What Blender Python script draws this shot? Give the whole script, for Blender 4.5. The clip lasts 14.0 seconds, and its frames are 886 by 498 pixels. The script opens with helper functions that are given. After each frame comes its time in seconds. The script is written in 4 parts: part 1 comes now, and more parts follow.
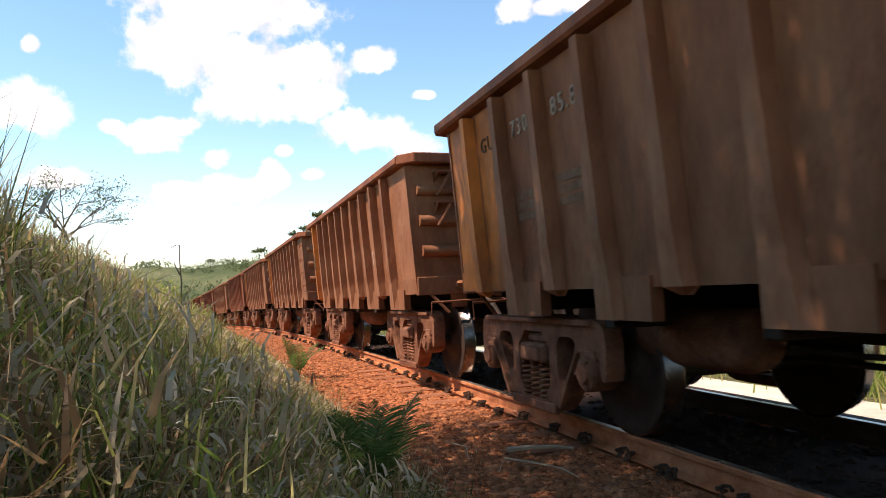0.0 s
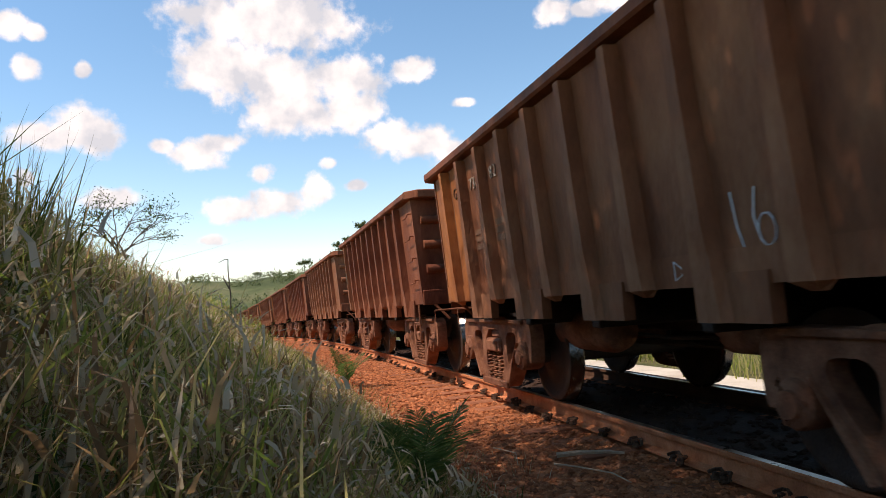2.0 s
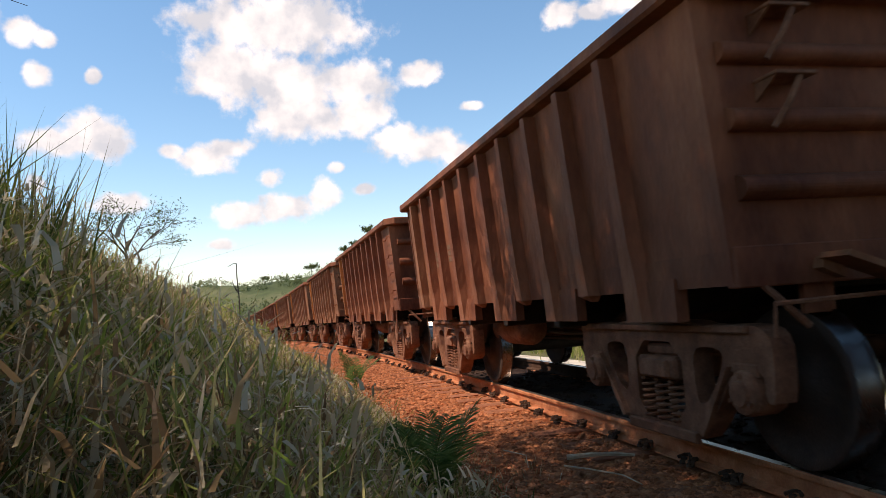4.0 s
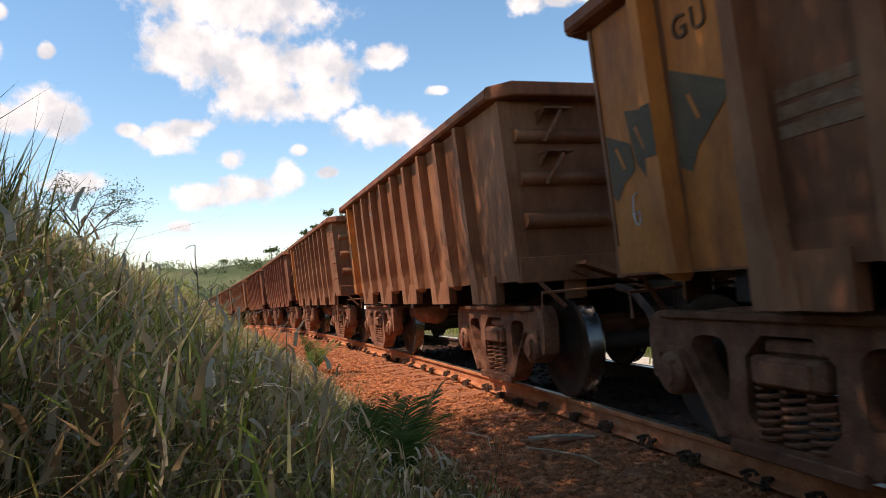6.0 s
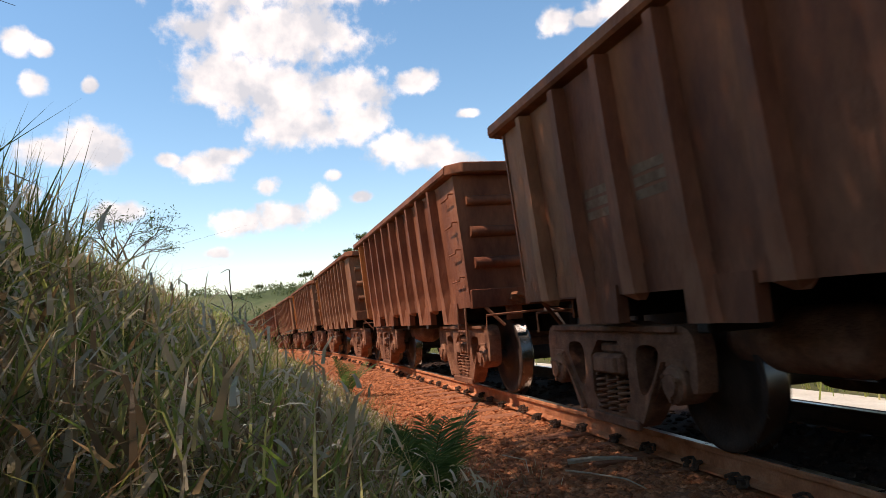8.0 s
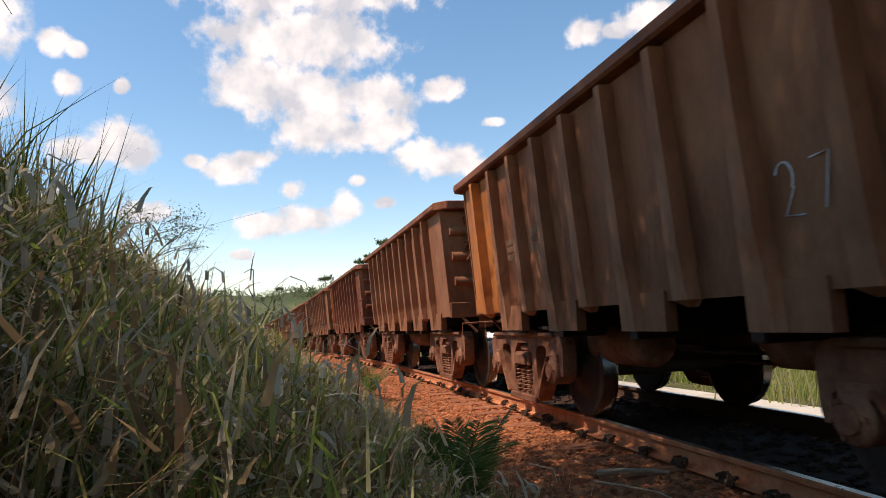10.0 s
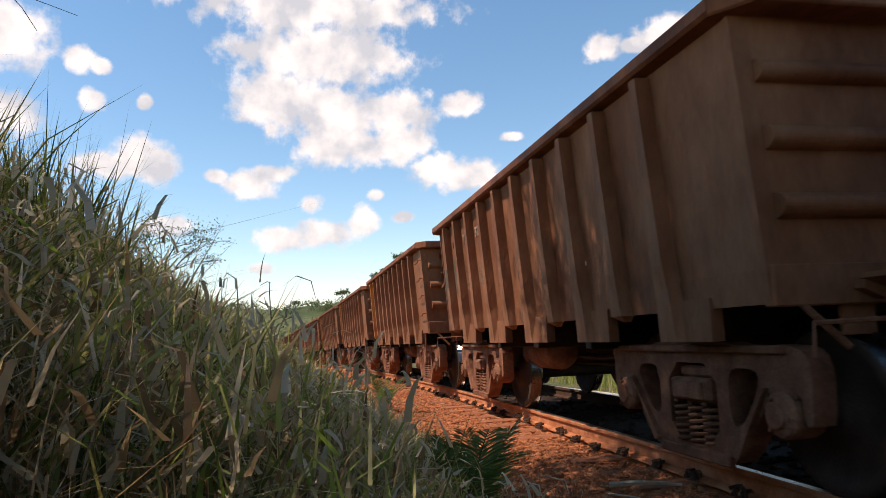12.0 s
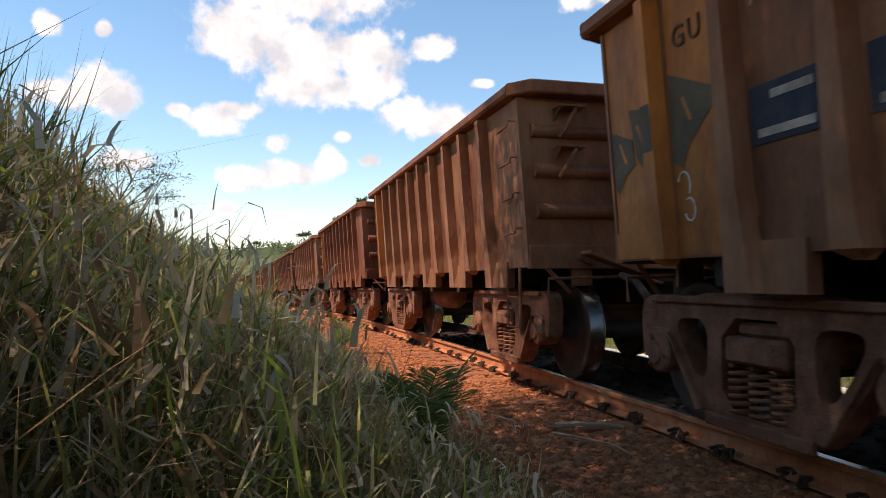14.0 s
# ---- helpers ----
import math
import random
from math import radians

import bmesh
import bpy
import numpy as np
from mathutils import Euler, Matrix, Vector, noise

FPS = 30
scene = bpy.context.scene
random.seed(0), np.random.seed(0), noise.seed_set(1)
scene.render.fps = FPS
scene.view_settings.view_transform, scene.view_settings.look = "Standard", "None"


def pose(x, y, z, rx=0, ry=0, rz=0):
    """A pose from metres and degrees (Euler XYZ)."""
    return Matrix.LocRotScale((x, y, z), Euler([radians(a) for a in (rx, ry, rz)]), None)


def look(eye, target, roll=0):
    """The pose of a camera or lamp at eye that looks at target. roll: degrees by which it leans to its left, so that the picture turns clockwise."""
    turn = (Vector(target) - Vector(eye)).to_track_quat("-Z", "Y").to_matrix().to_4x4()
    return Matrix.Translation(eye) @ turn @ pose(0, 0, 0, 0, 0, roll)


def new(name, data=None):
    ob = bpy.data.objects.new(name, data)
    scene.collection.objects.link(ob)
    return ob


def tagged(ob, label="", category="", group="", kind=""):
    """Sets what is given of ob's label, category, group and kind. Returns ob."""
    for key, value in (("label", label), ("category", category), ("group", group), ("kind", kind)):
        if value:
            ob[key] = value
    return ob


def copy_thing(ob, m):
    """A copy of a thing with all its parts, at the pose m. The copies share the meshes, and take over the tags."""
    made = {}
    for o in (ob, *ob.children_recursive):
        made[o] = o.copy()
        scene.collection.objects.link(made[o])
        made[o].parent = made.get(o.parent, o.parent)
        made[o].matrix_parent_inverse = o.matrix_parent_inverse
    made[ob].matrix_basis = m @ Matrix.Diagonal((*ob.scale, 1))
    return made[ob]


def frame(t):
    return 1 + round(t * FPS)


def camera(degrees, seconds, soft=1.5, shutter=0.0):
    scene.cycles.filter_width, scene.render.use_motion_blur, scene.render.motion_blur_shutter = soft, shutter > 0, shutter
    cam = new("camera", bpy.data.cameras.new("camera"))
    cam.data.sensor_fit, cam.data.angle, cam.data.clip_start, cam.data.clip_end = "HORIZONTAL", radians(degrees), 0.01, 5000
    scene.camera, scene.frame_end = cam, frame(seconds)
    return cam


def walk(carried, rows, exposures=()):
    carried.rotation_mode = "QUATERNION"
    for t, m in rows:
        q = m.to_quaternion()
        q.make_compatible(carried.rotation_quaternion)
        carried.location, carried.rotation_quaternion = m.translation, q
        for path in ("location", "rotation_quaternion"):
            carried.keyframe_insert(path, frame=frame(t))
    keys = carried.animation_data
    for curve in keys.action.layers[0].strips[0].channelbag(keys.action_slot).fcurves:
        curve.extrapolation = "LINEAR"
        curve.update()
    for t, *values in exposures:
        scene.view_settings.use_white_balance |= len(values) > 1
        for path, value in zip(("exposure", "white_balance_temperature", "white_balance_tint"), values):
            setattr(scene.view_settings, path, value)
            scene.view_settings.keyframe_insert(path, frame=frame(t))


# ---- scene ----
cam = camera(64.06, 14.0, soft=0.6, shutter=0.06)
CAMERA_ROWS = [
    (0, 0.000, 0.000, 1.089, 93.24, 2.40, -17.25),
    (0.5, -0.002, -0.007, 1.088, 93.95, 4.54, -15.50),
    (1, -0.005, -0.014, 1.088, 94.34, 4.76, -14.04),
    (1.5, -0.007, -0.021, 1.087, 94.12, 5.10, -13.35),
    (2, -0.010, -0.027, 1.087, 94.02, 3.89, -13.68),
    (2.5, -0.012, -0.034, 1.086, 94.97, 4.37, -13.51),
    (3, -0.015, -0.041, 1.086, 95.03, 4.29, -12.12),
    (3.2, -0.016, -0.044, 1.086, 94.42, 4.13, -12.81),
    (5.3, -0.064, -0.036, 1.071, 94.26, 4.08, -13.42),
    (5.5, -0.061, -0.028, 1.069, 93.68, 3.55, -14.31),
    (6, -0.053, -0.008, 1.063, 92.94, 3.61, -16.26),
    (6.5, -0.045, 0.013, 1.056, 93.35, 4.19, -15.90),
    (7, -0.036, 0.033, 1.050, 93.86, 4.21, -15.00),
    (7.5, -0.028, 0.053, 1.044, 94.64, 4.77, -13.23),
    (7.7, -0.025, 0.061, 1.042, 94.93, 4.46, -13.54),
    (9.8, -0.094, 0.196, 1.006, 94.82, 2.93, -12.29),
    (10, -0.093, 0.191, 1.003, 95.64, 2.64, -12.09),
    (10.5, -0.088, 0.180, 0.995, 96.33, 2.44, -12.33),
    (11, -0.083, 0.170, 0.987, 96.34, 3.35, -11.61),
    (11.5, -0.079, 0.159, 0.980, 97.42, 2.65, -10.74),
    (12, -0.074, 0.148, 0.972, 96.86, 2.35, -10.79),
    (12.5, -0.069, 0.137, 0.964, 96.28, 2.36, -10.29),
    (13, -0.064, 0.126, 0.957, 96.02, 3.06, -9.76),
    (13.5, -0.060, 0.115, 0.949, 94.66, 2.39, -10.21),
    (14, -0.055, 0.104, 0.942, 92.47, 0.38, -13.92),
]
walk(cam, [(t, pose(x, y, z, rx, ry, rz)) for t, x, y, z, rx, ry, rz in CAMERA_ROWS],
     exposures=[(0.0, 0.98, 7350, 21), (0.6, 0.80, 7300, 21), (3.0, 0.52, 7200, 21), (7.5, 0.54, 7150, 20), (10.0, 0.44, 7100, 20), (12.5, 0.48, 7150, 20), (14.0, 0.64, 7250, 21)])

# ---- light ----
SUN_ELEVATION, SUN_AZIMUTH = 56.0, -88.0   # degrees; azimuth from the track's heading, negative to the bank's side
SKY_STRENGTH, SUN_STRENGTH = 0.135, 3.5
W = bpy.data.worlds.new("sky")
scene.world = W
W.use_nodes = True
wn = W.node_tree.nodes
sky = wn.new("ShaderNodeTexSky")
sky.sky_type, sky.sun_disc = "NISHITA", False
sky.sun_elevation, sky.sun_rotation = radians(SUN_ELEVATION), radians(SUN_AZIMUTH)
sky.air_density, sky.dust_density, sky.ozone_density = 1.0, 0.0, 1.0
wn["Background"].inputs["Strength"].default_value = SKY_STRENGTH
rich = wn.new("ShaderNodeHueSaturation")
rich.inputs["Hue"].default_value, rich.inputs["Saturation"].default_value = 0.490, 1.18
W.node_tree.links.new(sky.outputs[0], rich.inputs["Color"])
W.node_tree.links.new(rich.outputs[0], wn["Background"].inputs["Color"])
sun = new("sun", bpy.data.lights.new("sun", "SUN"))
sun.data.energy, sun.data.angle, sun.data.color = SUN_STRENGTH, radians(0.53), (1.0, 0.965, 0.90)
sa, se = radians(SUN_AZIMUTH), radians(SUN_ELEVATION)
SUN_WAY = Vector((math.sin(sa) * math.cos(se), math.cos(sa) * math.cos(se), math.sin(se)))
sun.matrix_world = look(tuple(SUN_WAY * 60), (0, 0, 0))


# ---- materials ----
def material(name, colours, scale=4.0, rough=0.8, metal=0.0, bump=0.3, bump_scale=40.0, fine=0.25, per="", spread=0.15,
             streak=(1, 1, 1), dent=0.0):
    """Two colours mixed by coarse noise (stains), modulated by fine noise (grain), with bump. per: 'object' or 'island' varies the brightness."""
    m = bpy.data.materials.new(name)
    m.use_nodes = True
    n, l = m.node_tree.nodes, m.node_tree.links
    b = n["Principled BSDF"]
    co = n.new("ShaderNodeTexCoord")
    mp = n.new("ShaderNodeMapping")
    mp.inputs["Scale"].default_value = streak
    l.new(co.outputs["Object"], mp.inputs[0])
    big = n.new("ShaderNodeTexNoise")
    big.inputs["Scale"].default_value, big.inputs["Detail"].default_value = scale, 6
    big.inputs["Roughness"].default_value = 0.65
    l.new(mp.outputs[0], big.inputs["Vector"])
    ramp = n.new("ShaderNodeValToRGB")
    el = ramp.color_ramp.elements
    while len(el) < len(colours):
        el.new(0.5)
    for i, c in enumerate(colours):
        el[i].position = 0.32 + 0.36 * i / max(1, len(colours) - 1)
        el[i].color = (*c, 1)
    l.new(big.outputs["Fac"], ramp.inputs[0])
    small = n.new("ShaderNodeTexNoise")
    small.inputs["Scale"].default_value, small.inputs["Detail"].default_value = bump_scale, 4
    l.new(mp.outputs[0], small.inputs["Vector"])
    mr = n.new("ShaderNodeMapRange")
    mr.inputs["To Min"].default_value, mr.inputs["To Max"].default_value = 1 - fine, 1 + fine
    l.new(small.outputs["Fac"], mr.inputs["Value"])
    hsv = n.new("ShaderNodeHueSaturation")
    l.new(ramp.outputs[0], hsv.inputs["Color"])
    value = mr.outputs[0]
    if per:
        if per == "object":
            src = n.new("ShaderNodeObjectInfo").outputs["Random"]
        else:
            src = n.new("ShaderNodeNewGeometry").outputs["Random Per Island"]
        m2 = n.new("ShaderNodeMapRange")
        m2.inputs["To Min"].default_value, m2.inputs["To Max"].default_value = 1 - spread, 1 + spread
        l.new(src, m2.inputs["Value"])
        mul = n.new("ShaderNodeMath")
        mul.operation = "MULTIPLY"
        l.new(value, mul.inputs[0])
        l.new(m2.outputs[0], mul.inputs[1])
        value = mul.outputs[0]
    l.new(value, hsv.inputs["Value"])
    l.new(hsv.outputs[0], b.inputs["Base Color"])
    bp = n.new("ShaderNodeBump")
    bp.inputs["Strength"].default_value, bp.inputs["Distance"].default_value = bump, 0.02
    l.new(small.outputs["Fac"], bp.inputs["Height"])
    if dent:
        soft_noise = n.new("ShaderNodeTexNoise")
        soft_noise.inputs["Scale"].default_value, soft_noise.inputs["Detail"].default_value = 2.3, 3
        l.new(co.outputs["Object"], soft_noise.inputs["Vector"])
        b2 = n.new("ShaderNodeBump")
        b2.inputs["Strength"].default_value, b2.inputs["Distance"].default_value = dent, 0.12
        l.new(soft_noise.outputs["Fac"], b2.inputs["Height"])
        l.new(b2.outputs[0], bp.inputs["Normal"])
    l.new(bp.outputs[0], b.inputs["Normal"])
    r2 = n.new("ShaderNodeMapRange")
    r2.inputs["To Min"].default_value, r2.inputs["To Max"].default_value = max(0.05, rough - 0.12), min(1.0, rough + 0.12)
    l.new(big.outputs["Fac"], r2.inputs["Value"])
    l.new(r2.outputs[0], b.inputs["Roughness"])
    b.inputs["Metallic"].default_value = metal
    b.inputs["Specular IOR Level"].default_value = 0.5 if metal > 0.5 else 0.16
    return m


def leaf_material(name, colours, spread=0.3, through_light=0.58):
    """Blades and leaves: a colour picked for each island, some light coming through."""
    m = bpy.data.materials.new(name)
    m.use_nodes = True
    n, l = m.node_tree.nodes, m.node_tree.links
    out = n["Material Output"]
    b = n["Principled BSDF"]
    geo = n.new("ShaderNodeNewGeometry")
    ramp = n.new("ShaderNodeValToRGB")
    ramp.color_ramp.interpolation = "LINEAR"
    el = ramp.color_ramp.elements
    while len(el) < len(colours):
        el.new(0.5)
    for i, c in enumerate(colours):
        el[i].position = i / max(1, len(colours) - 1)
        el[i].color = (*c, 1)
    l.new(geo.outputs["Random Per Island"], ramp.inputs[0])
    noise_t = n.new("ShaderNodeTexNoise")
    noise_t.inputs["Scale"].default_value = 1.2
    noise_t.inputs["Detail"].default_value = 4
    co = n.new("ShaderNodeTexCoord")
    l.new(co.outputs["Object"], noise_t.inputs["Vector"])
    mr = n.new("ShaderNodeMapRange")
    mr.inputs["To Min"].default_value, mr.inputs["To Max"].default_value = 1 - spread, 1 + spread
    l.new(noise_t.outputs["Fac"], mr.inputs["Value"])
    hsv = n.new("ShaderNodeHueSaturation")
    l.new(ramp.outputs[0], hsv.inputs["Color"])
    l.new(mr.outputs[0], hsv.inputs["Value"])
    l.new(hsv.outputs[0], b.inputs["Base Color"])
    b.inputs["Roughness"].default_value = 0.5
    b.inputs["Specular IOR Level"].default_value = 0.22
    tr = n.new("ShaderNodeBsdfTranslucent")
    l.new(hsv.outputs[0], tr.inputs["Color"])
    mix = n.new("ShaderNodeMixShader")
    mix.inputs[0].default_value = through_light
    l.new(b.outputs[0], mix.inputs[1])
    l.new(tr.outputs[0], mix.inputs[2])
    l.new(mix.outputs[0], out.inputs[0])
    return m


RUST = material("rusty_wagon_steel", [(0.138, 0.042, 0.018), (0.240, 0.087, 0.039), (0.34, 0.143, 0.069)], 1.7, 0.66, 0.0, 0.3, 34, 0.16,
                "object", 0.09, (1, 1, 0.42), 0.28)
RUST_DARK = material("dark_rusty_steel", [(0.115, 0.032, 0.016), (0.21, 0.064, 0.029), (0.31, 0.108, 0.051)], 1.9, 0.68, 0.0, 0.3, 34, 0.16,
                     "object", 0.09, (1, 1, 0.42), 0.28)
OCHRE = material("faded_ochre_paint", [(0.24, 0.070, 0.024), (0.44, 0.132, 0.028), (0.57, 0.180, 0.038)], 2.6, 0.6, 0.0, 0.2, 30, 0.2,
                 "object", 0.1, (1, 1, 0.4), 0.3)
OCHRE_FADED = material("rust_stained_ochre_paint", [(0.22, 0.066, 0.022), (0.32, 0.105, 0.032), (0.44, 0.15, 0.040)], 2.6, 0.65, 0.0, 0.2, 30, 0.2,
                       "object", 0.1, (1, 1, 0.4), 0.3)
BOGIE = material("dusty_cast_steel", [(0.115, 0.040, 0.021), (0.21, 0.082, 0.042), (0.31, 0.138, 0.075)], 5, 0.8, 0.0, 0.4, 60, 0.3, "object", 0.1)
DARK = material("greasy_dark_steel", [(0.025, 0.018, 0.014), (0.06, 0.04, 0.03)], 6, 0.7, 0.2, 0.3, 60, 0.3)
TREAD = material("polished_wheel_tread", [(0.09, 0.075, 0.065), (0.17, 0.15, 0.135)], 6, 0.26, 1.0, 0.05, 60, 0.1)
WHEEL = material("dark_wheel_steel", [(0.045, 0.028, 0.02), (0.09, 0.055, 0.04)], 5, 0.7, 0.3, 0.3, 60, 0.3)
RAIL = material("rust_brown_rail_side", [(0.36, 0.115, 0.045), (0.50, 0.175, 0.072), (0.60, 0.25, 0.12)], 5, 0.8, 0.0, 0.3, 70, 0.25)
HEAD = material("polished_rail_head", [(0.42, 0.33, 0.27), (0.55, 0.46, 0.40)], 8, 0.3, 0.9, 0.05, 60, 0.15)
CLIP = material("dark_rail_clip_steel", [(0.05, 0.026, 0.016), (0.10, 0.052, 0.03)], 20, 0.75, 0.1, 0.3, 80, 0.2, "object", 0.2)
TIMBER = material("red_dusted_timber", [(0.25, 0.08, 0.036), (0.36, 0.13, 0.062), (0.44, 0.19, 0.10)], 3, 0.9, 0.0, 0.5, 60, 0.3, "object", 0.2, (0.6, 6, 6))
STONE = material("red_dusted_ballast_stone", [(0.24, 0.070, 0.025), (0.38, 0.125, 0.048), (0.48, 0.19, 0.088)], 9, 0.95, 0.0, 0.6, 70, 0.3, "island", 0.4)
EARTH = material("red_earth", [(0.25, 0.074, 0.025), (0.38, 0.122, 0.044), (0.45, 0.17, 0.068)], 1.5, 0.95, 0.0, 0.8, 40, 0.35)
SAND = material("pale_sandy_track", [(0.46, 0.36, 0.26), (0.58, 0.48, 0.36), (0.66, 0.57, 0.45)], 0.8, 0.95, 0.0, 0.5, 25, 0.2)
TURF = material("grassy_soil", [(0.06, 0.06, 0.02), (0.11, 0.10, 0.035), (0.17, 0.13, 0.06)], 0.9, 0.95, 0.0, 0.8, 30, 0.4)
HILL = material("far_pasture", [(0.045, 0.06, 0.022), (0.085, 0.10, 0.036), (0.16, 0.145, 0.065)], 0.03, 0.95, 0.0, 0.5, 0.6, 0.35)
# trackbed under the train: its deep shade is put into the colour
BALLAST_SHADE = material("ore_blackened_ballast", [(0.025, 0.013, 0.009), (0.05, 0.026, 0.016), (0.085, 0.042, 0.026)], 1.5, 0.95, 0.0, 0.8, 40, 0.35)
# far rail: the train's shadow is put into this darker side colour
RAIL_SHADED = material("dark_greasy_rail_side", [(0.06, 0.03, 0.018), (0.12, 0.06, 0.035)], 5, 0.8, 0.0, 0.3, 70, 0.25)
ORE = material("iron_ore", [(0.05, 0.025, 0.018), (0.12, 0.055, 0.035)], 4, 0.95, 0.0, 1.0, 30, 0.4)
PAINT = material("faded_white_lettering", [(0.26, 0.18, 0.13), (0.48, 0.38, 0.30)], 8, 0.8, 0.0, 0.1, 60, 0.3)
RAISED = material("dark_raised_lettering", [(0.07, 0.032, 0.018), (0.13, 0.06, 0.03)], 8, 0.7, 0.0, 0.1, 60, 0.3)
STENCIL = material("pale_worn_stencil_block", [(0.14, 0.058, 0.028), (0.25, 0.14, 0.085)], 9, 0.8, 0.0, 0.1, 60, 0.3)
LOGO = material("faded_dark_blue_paint", [(0.085, 0.060, 0.040), (0.15, 0.098, 0.058)], 5, 0.75, 0.0, 0.1, 60, 0.25)
HOSE = material("dusty_black_rubber", [(0.045, 0.028, 0.02), (0.11, 0.065, 0.042)], 10, 0.7, 0.0, 0.1, 60, 0.2)
BARK = material("grey_bark", [(0.05, 0.04, 0.03), (0.11, 0.09, 0.07)], 6, 0.9, 0.0, 0.8, 30, 0.3, "", 0.1, (3, 3, 0.6))
STICKM = material("dry_stick", [(0.35, 0.24, 0.15), (0.48, 0.36, 0.24)], 12, 0.9, 0.0, 0.4, 60, 0.25)
GRASS = leaf_material("tall_grass", [(0.052, 0.080, 0.012), (0.105, 0.132, 0.022), (0.18, 0.178, 0.040), (0.30, 0.235, 0.075), (0.50, 0.37, 0.17)])
DRY = leaf_material("dry_grass", [(0.19, 0.105, 0.045), (0.33, 0.20, 0.09), (0.46, 0.32, 0.17), (0.66, 0.53, 0.35)])
# sunlight on the crest grass is put into these brighter colours
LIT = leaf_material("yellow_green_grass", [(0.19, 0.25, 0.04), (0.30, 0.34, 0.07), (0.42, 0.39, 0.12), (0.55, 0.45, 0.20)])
# pale dead blades; on the small leaves the brightness stands for sun glints
PALE = leaf_material("bleached_leaf", [(0.42, 0.30, 0.16), (0.58, 0.46, 0.28), (0.72, 0.62, 0.44)], 0.2, 0.4)
FAR_LEAF = leaf_material("hazy_far_foliage", [(0.08, 0.11, 0.045), (0.13, 0.16, 0.06), (0.20, 0.20, 0.09)])
PALM = leaf_material("palm_leaf", [(0.06, 0.11, 0.025), (0.10, 0.165, 0.04), (0.15, 0.20, 0.055)])
LEAF = leaf_material("tree_leaf", [(0.03, 0.055, 0.014), (0.055, 0.09, 0.02), (0.09, 0.12, 0.035)])


# ---- mesh helpers ----
def link_mesh(name, me, mat_list, parent=None, label=""):
    ob = new(name, me)
    for m in (mat_list if isinstance(mat_list, (list, tuple)) else [mat_list]):
        if m.name not in me.materials:
            me.materials.append(m)
    if parent:
        ob.parent = parent
    if label:
        tagged(ob, label)
    return ob


def part(name, bm, mat_list, parent=None, label="", smooth=False):
    me = bpy.data.meshes.new(name)
    bmesh.ops.recalc_face_normals(bm, faces=bm.faces)
    if smooth:
        for f in bm.faces:
            f.smooth = True
    bm.to_mesh(me)
    bm.free()
    return link_mesh(name, me, mat_list, parent, label)


def box(bm, x0, x1, y0, y1, z0, z1, bevel=0.0, top=(0, 0)):
    """A box, its top moved by top in x and y; returns its vertices."""
    vs = [bm.verts.new((x + (top[0] if z == z1 else 0), y + (top[1] if z == z1 else 0), z)) for z in (z0, z1) for x, y in ((x0, y0), (x1, y0), (x1, y1), (x0, y1))]
    fs = [bm.faces.new([vs[i] for i in q]) for q in ((3, 2, 1, 0), (4, 5, 6, 7), (0, 1, 5, 4), (1, 2, 6, 5), (2, 3, 7, 6), (3, 0, 4, 7))]
    if bevel:
        bmesh.ops.bevel(bm, geom=list({e for f in fs for e in f.edges}), offset=bevel, segments=1, affect="EDGES")
    return vs


def prism(bm, outline, axis, a, b):
    """A closed outline of (u, v) pairs pushed from a to b along axis 'x' (u=y, v=z) or 'y' (u=x, v=z)."""
    def at(u, v, w):
        return (w, u, v) if axis == "x" else (u, w, v)
    lo = [bm.verts.new(at(u, v, a)) for u, v in outline]
    hi = [bm.verts.new(at(u, v, b)) for u, v in outline]
    n = len(outline)
    for i in range(n):
        bm.faces.new((lo[i], lo[(i + 1) % n], hi[(i + 1) % n], hi[i]))
    return bm.faces.new(lo), bm.faces.new(hi)


def lathe(bm, profile, segments, axis="x", mats=None):
    """Spin (radius, along) pairs round an axis; mats: material index of each span."""
    rings = []
    for r, w in profile:
        ring = []
        for i in range(segments):
            a = 2 * math.pi * i / segments
            c, s = r * math.cos(a), r * math.sin(a)
            ring.append(bm.verts.new((w, c, s) if axis == "x" else (c, w, s) if axis == "y" else (c, s, w)))
        rings.append(ring)
    for k in range(len(rings) - 1):
        for i in range(segments):
            j = (i + 1) % segments
            f = bm.faces.new((rings[k][i], rings[k][j], rings[k + 1][j], rings[k + 1][i]))
            if mats:
                f.material_index = mats[k]
    for ring in (rings[0], rings[-1]):
        bm.faces.new(ring)
    return rings


def tube(bm, points, radius, sides=6, taper=1.0):
    """A round bar along the points."""
    pts = [Vector(p) for p in points]
    rings = []
    up = Vector((0.13, 0.29, 0.95))
    for i, p in enumerate(pts):
        d = (pts[min(i + 1, len(pts) - 1)] - pts[max(i - 1, 0)]).normalized()
        u = d.cross(up)
        if u.length < 1e-3:
            u = d.cross(Vector((1, 0, 0)))
        u.normalize()
        v = d.cross(u)
        r = radius * (1 + (taper - 1) * i / max(1, len(pts) - 1))
        rings.append([bm.verts.new(p + (u * math.cos(2 * math.pi * k / sides) + v * math.sin(2 * math.pi * k / sides)) * r) for k in range(sides)])
    for a, b in zip(rings, rings[1:]):
        for k in range(sides):
            bm.faces.new((a[k], a[(k + 1) % sides], b[(k + 1) % sides], b[k]))
    bm.faces.new(rings[0])
    bm.faces.new(rings[-1])


def thing(name, m, label, category, group="", kind=""):
    ob = new(name)
    ob.matrix_basis = m
    return tagged(ob, label, category, group, kind)


# ---- the track's line ----
RAIL_X, GAUGE = 2.82, 1.67
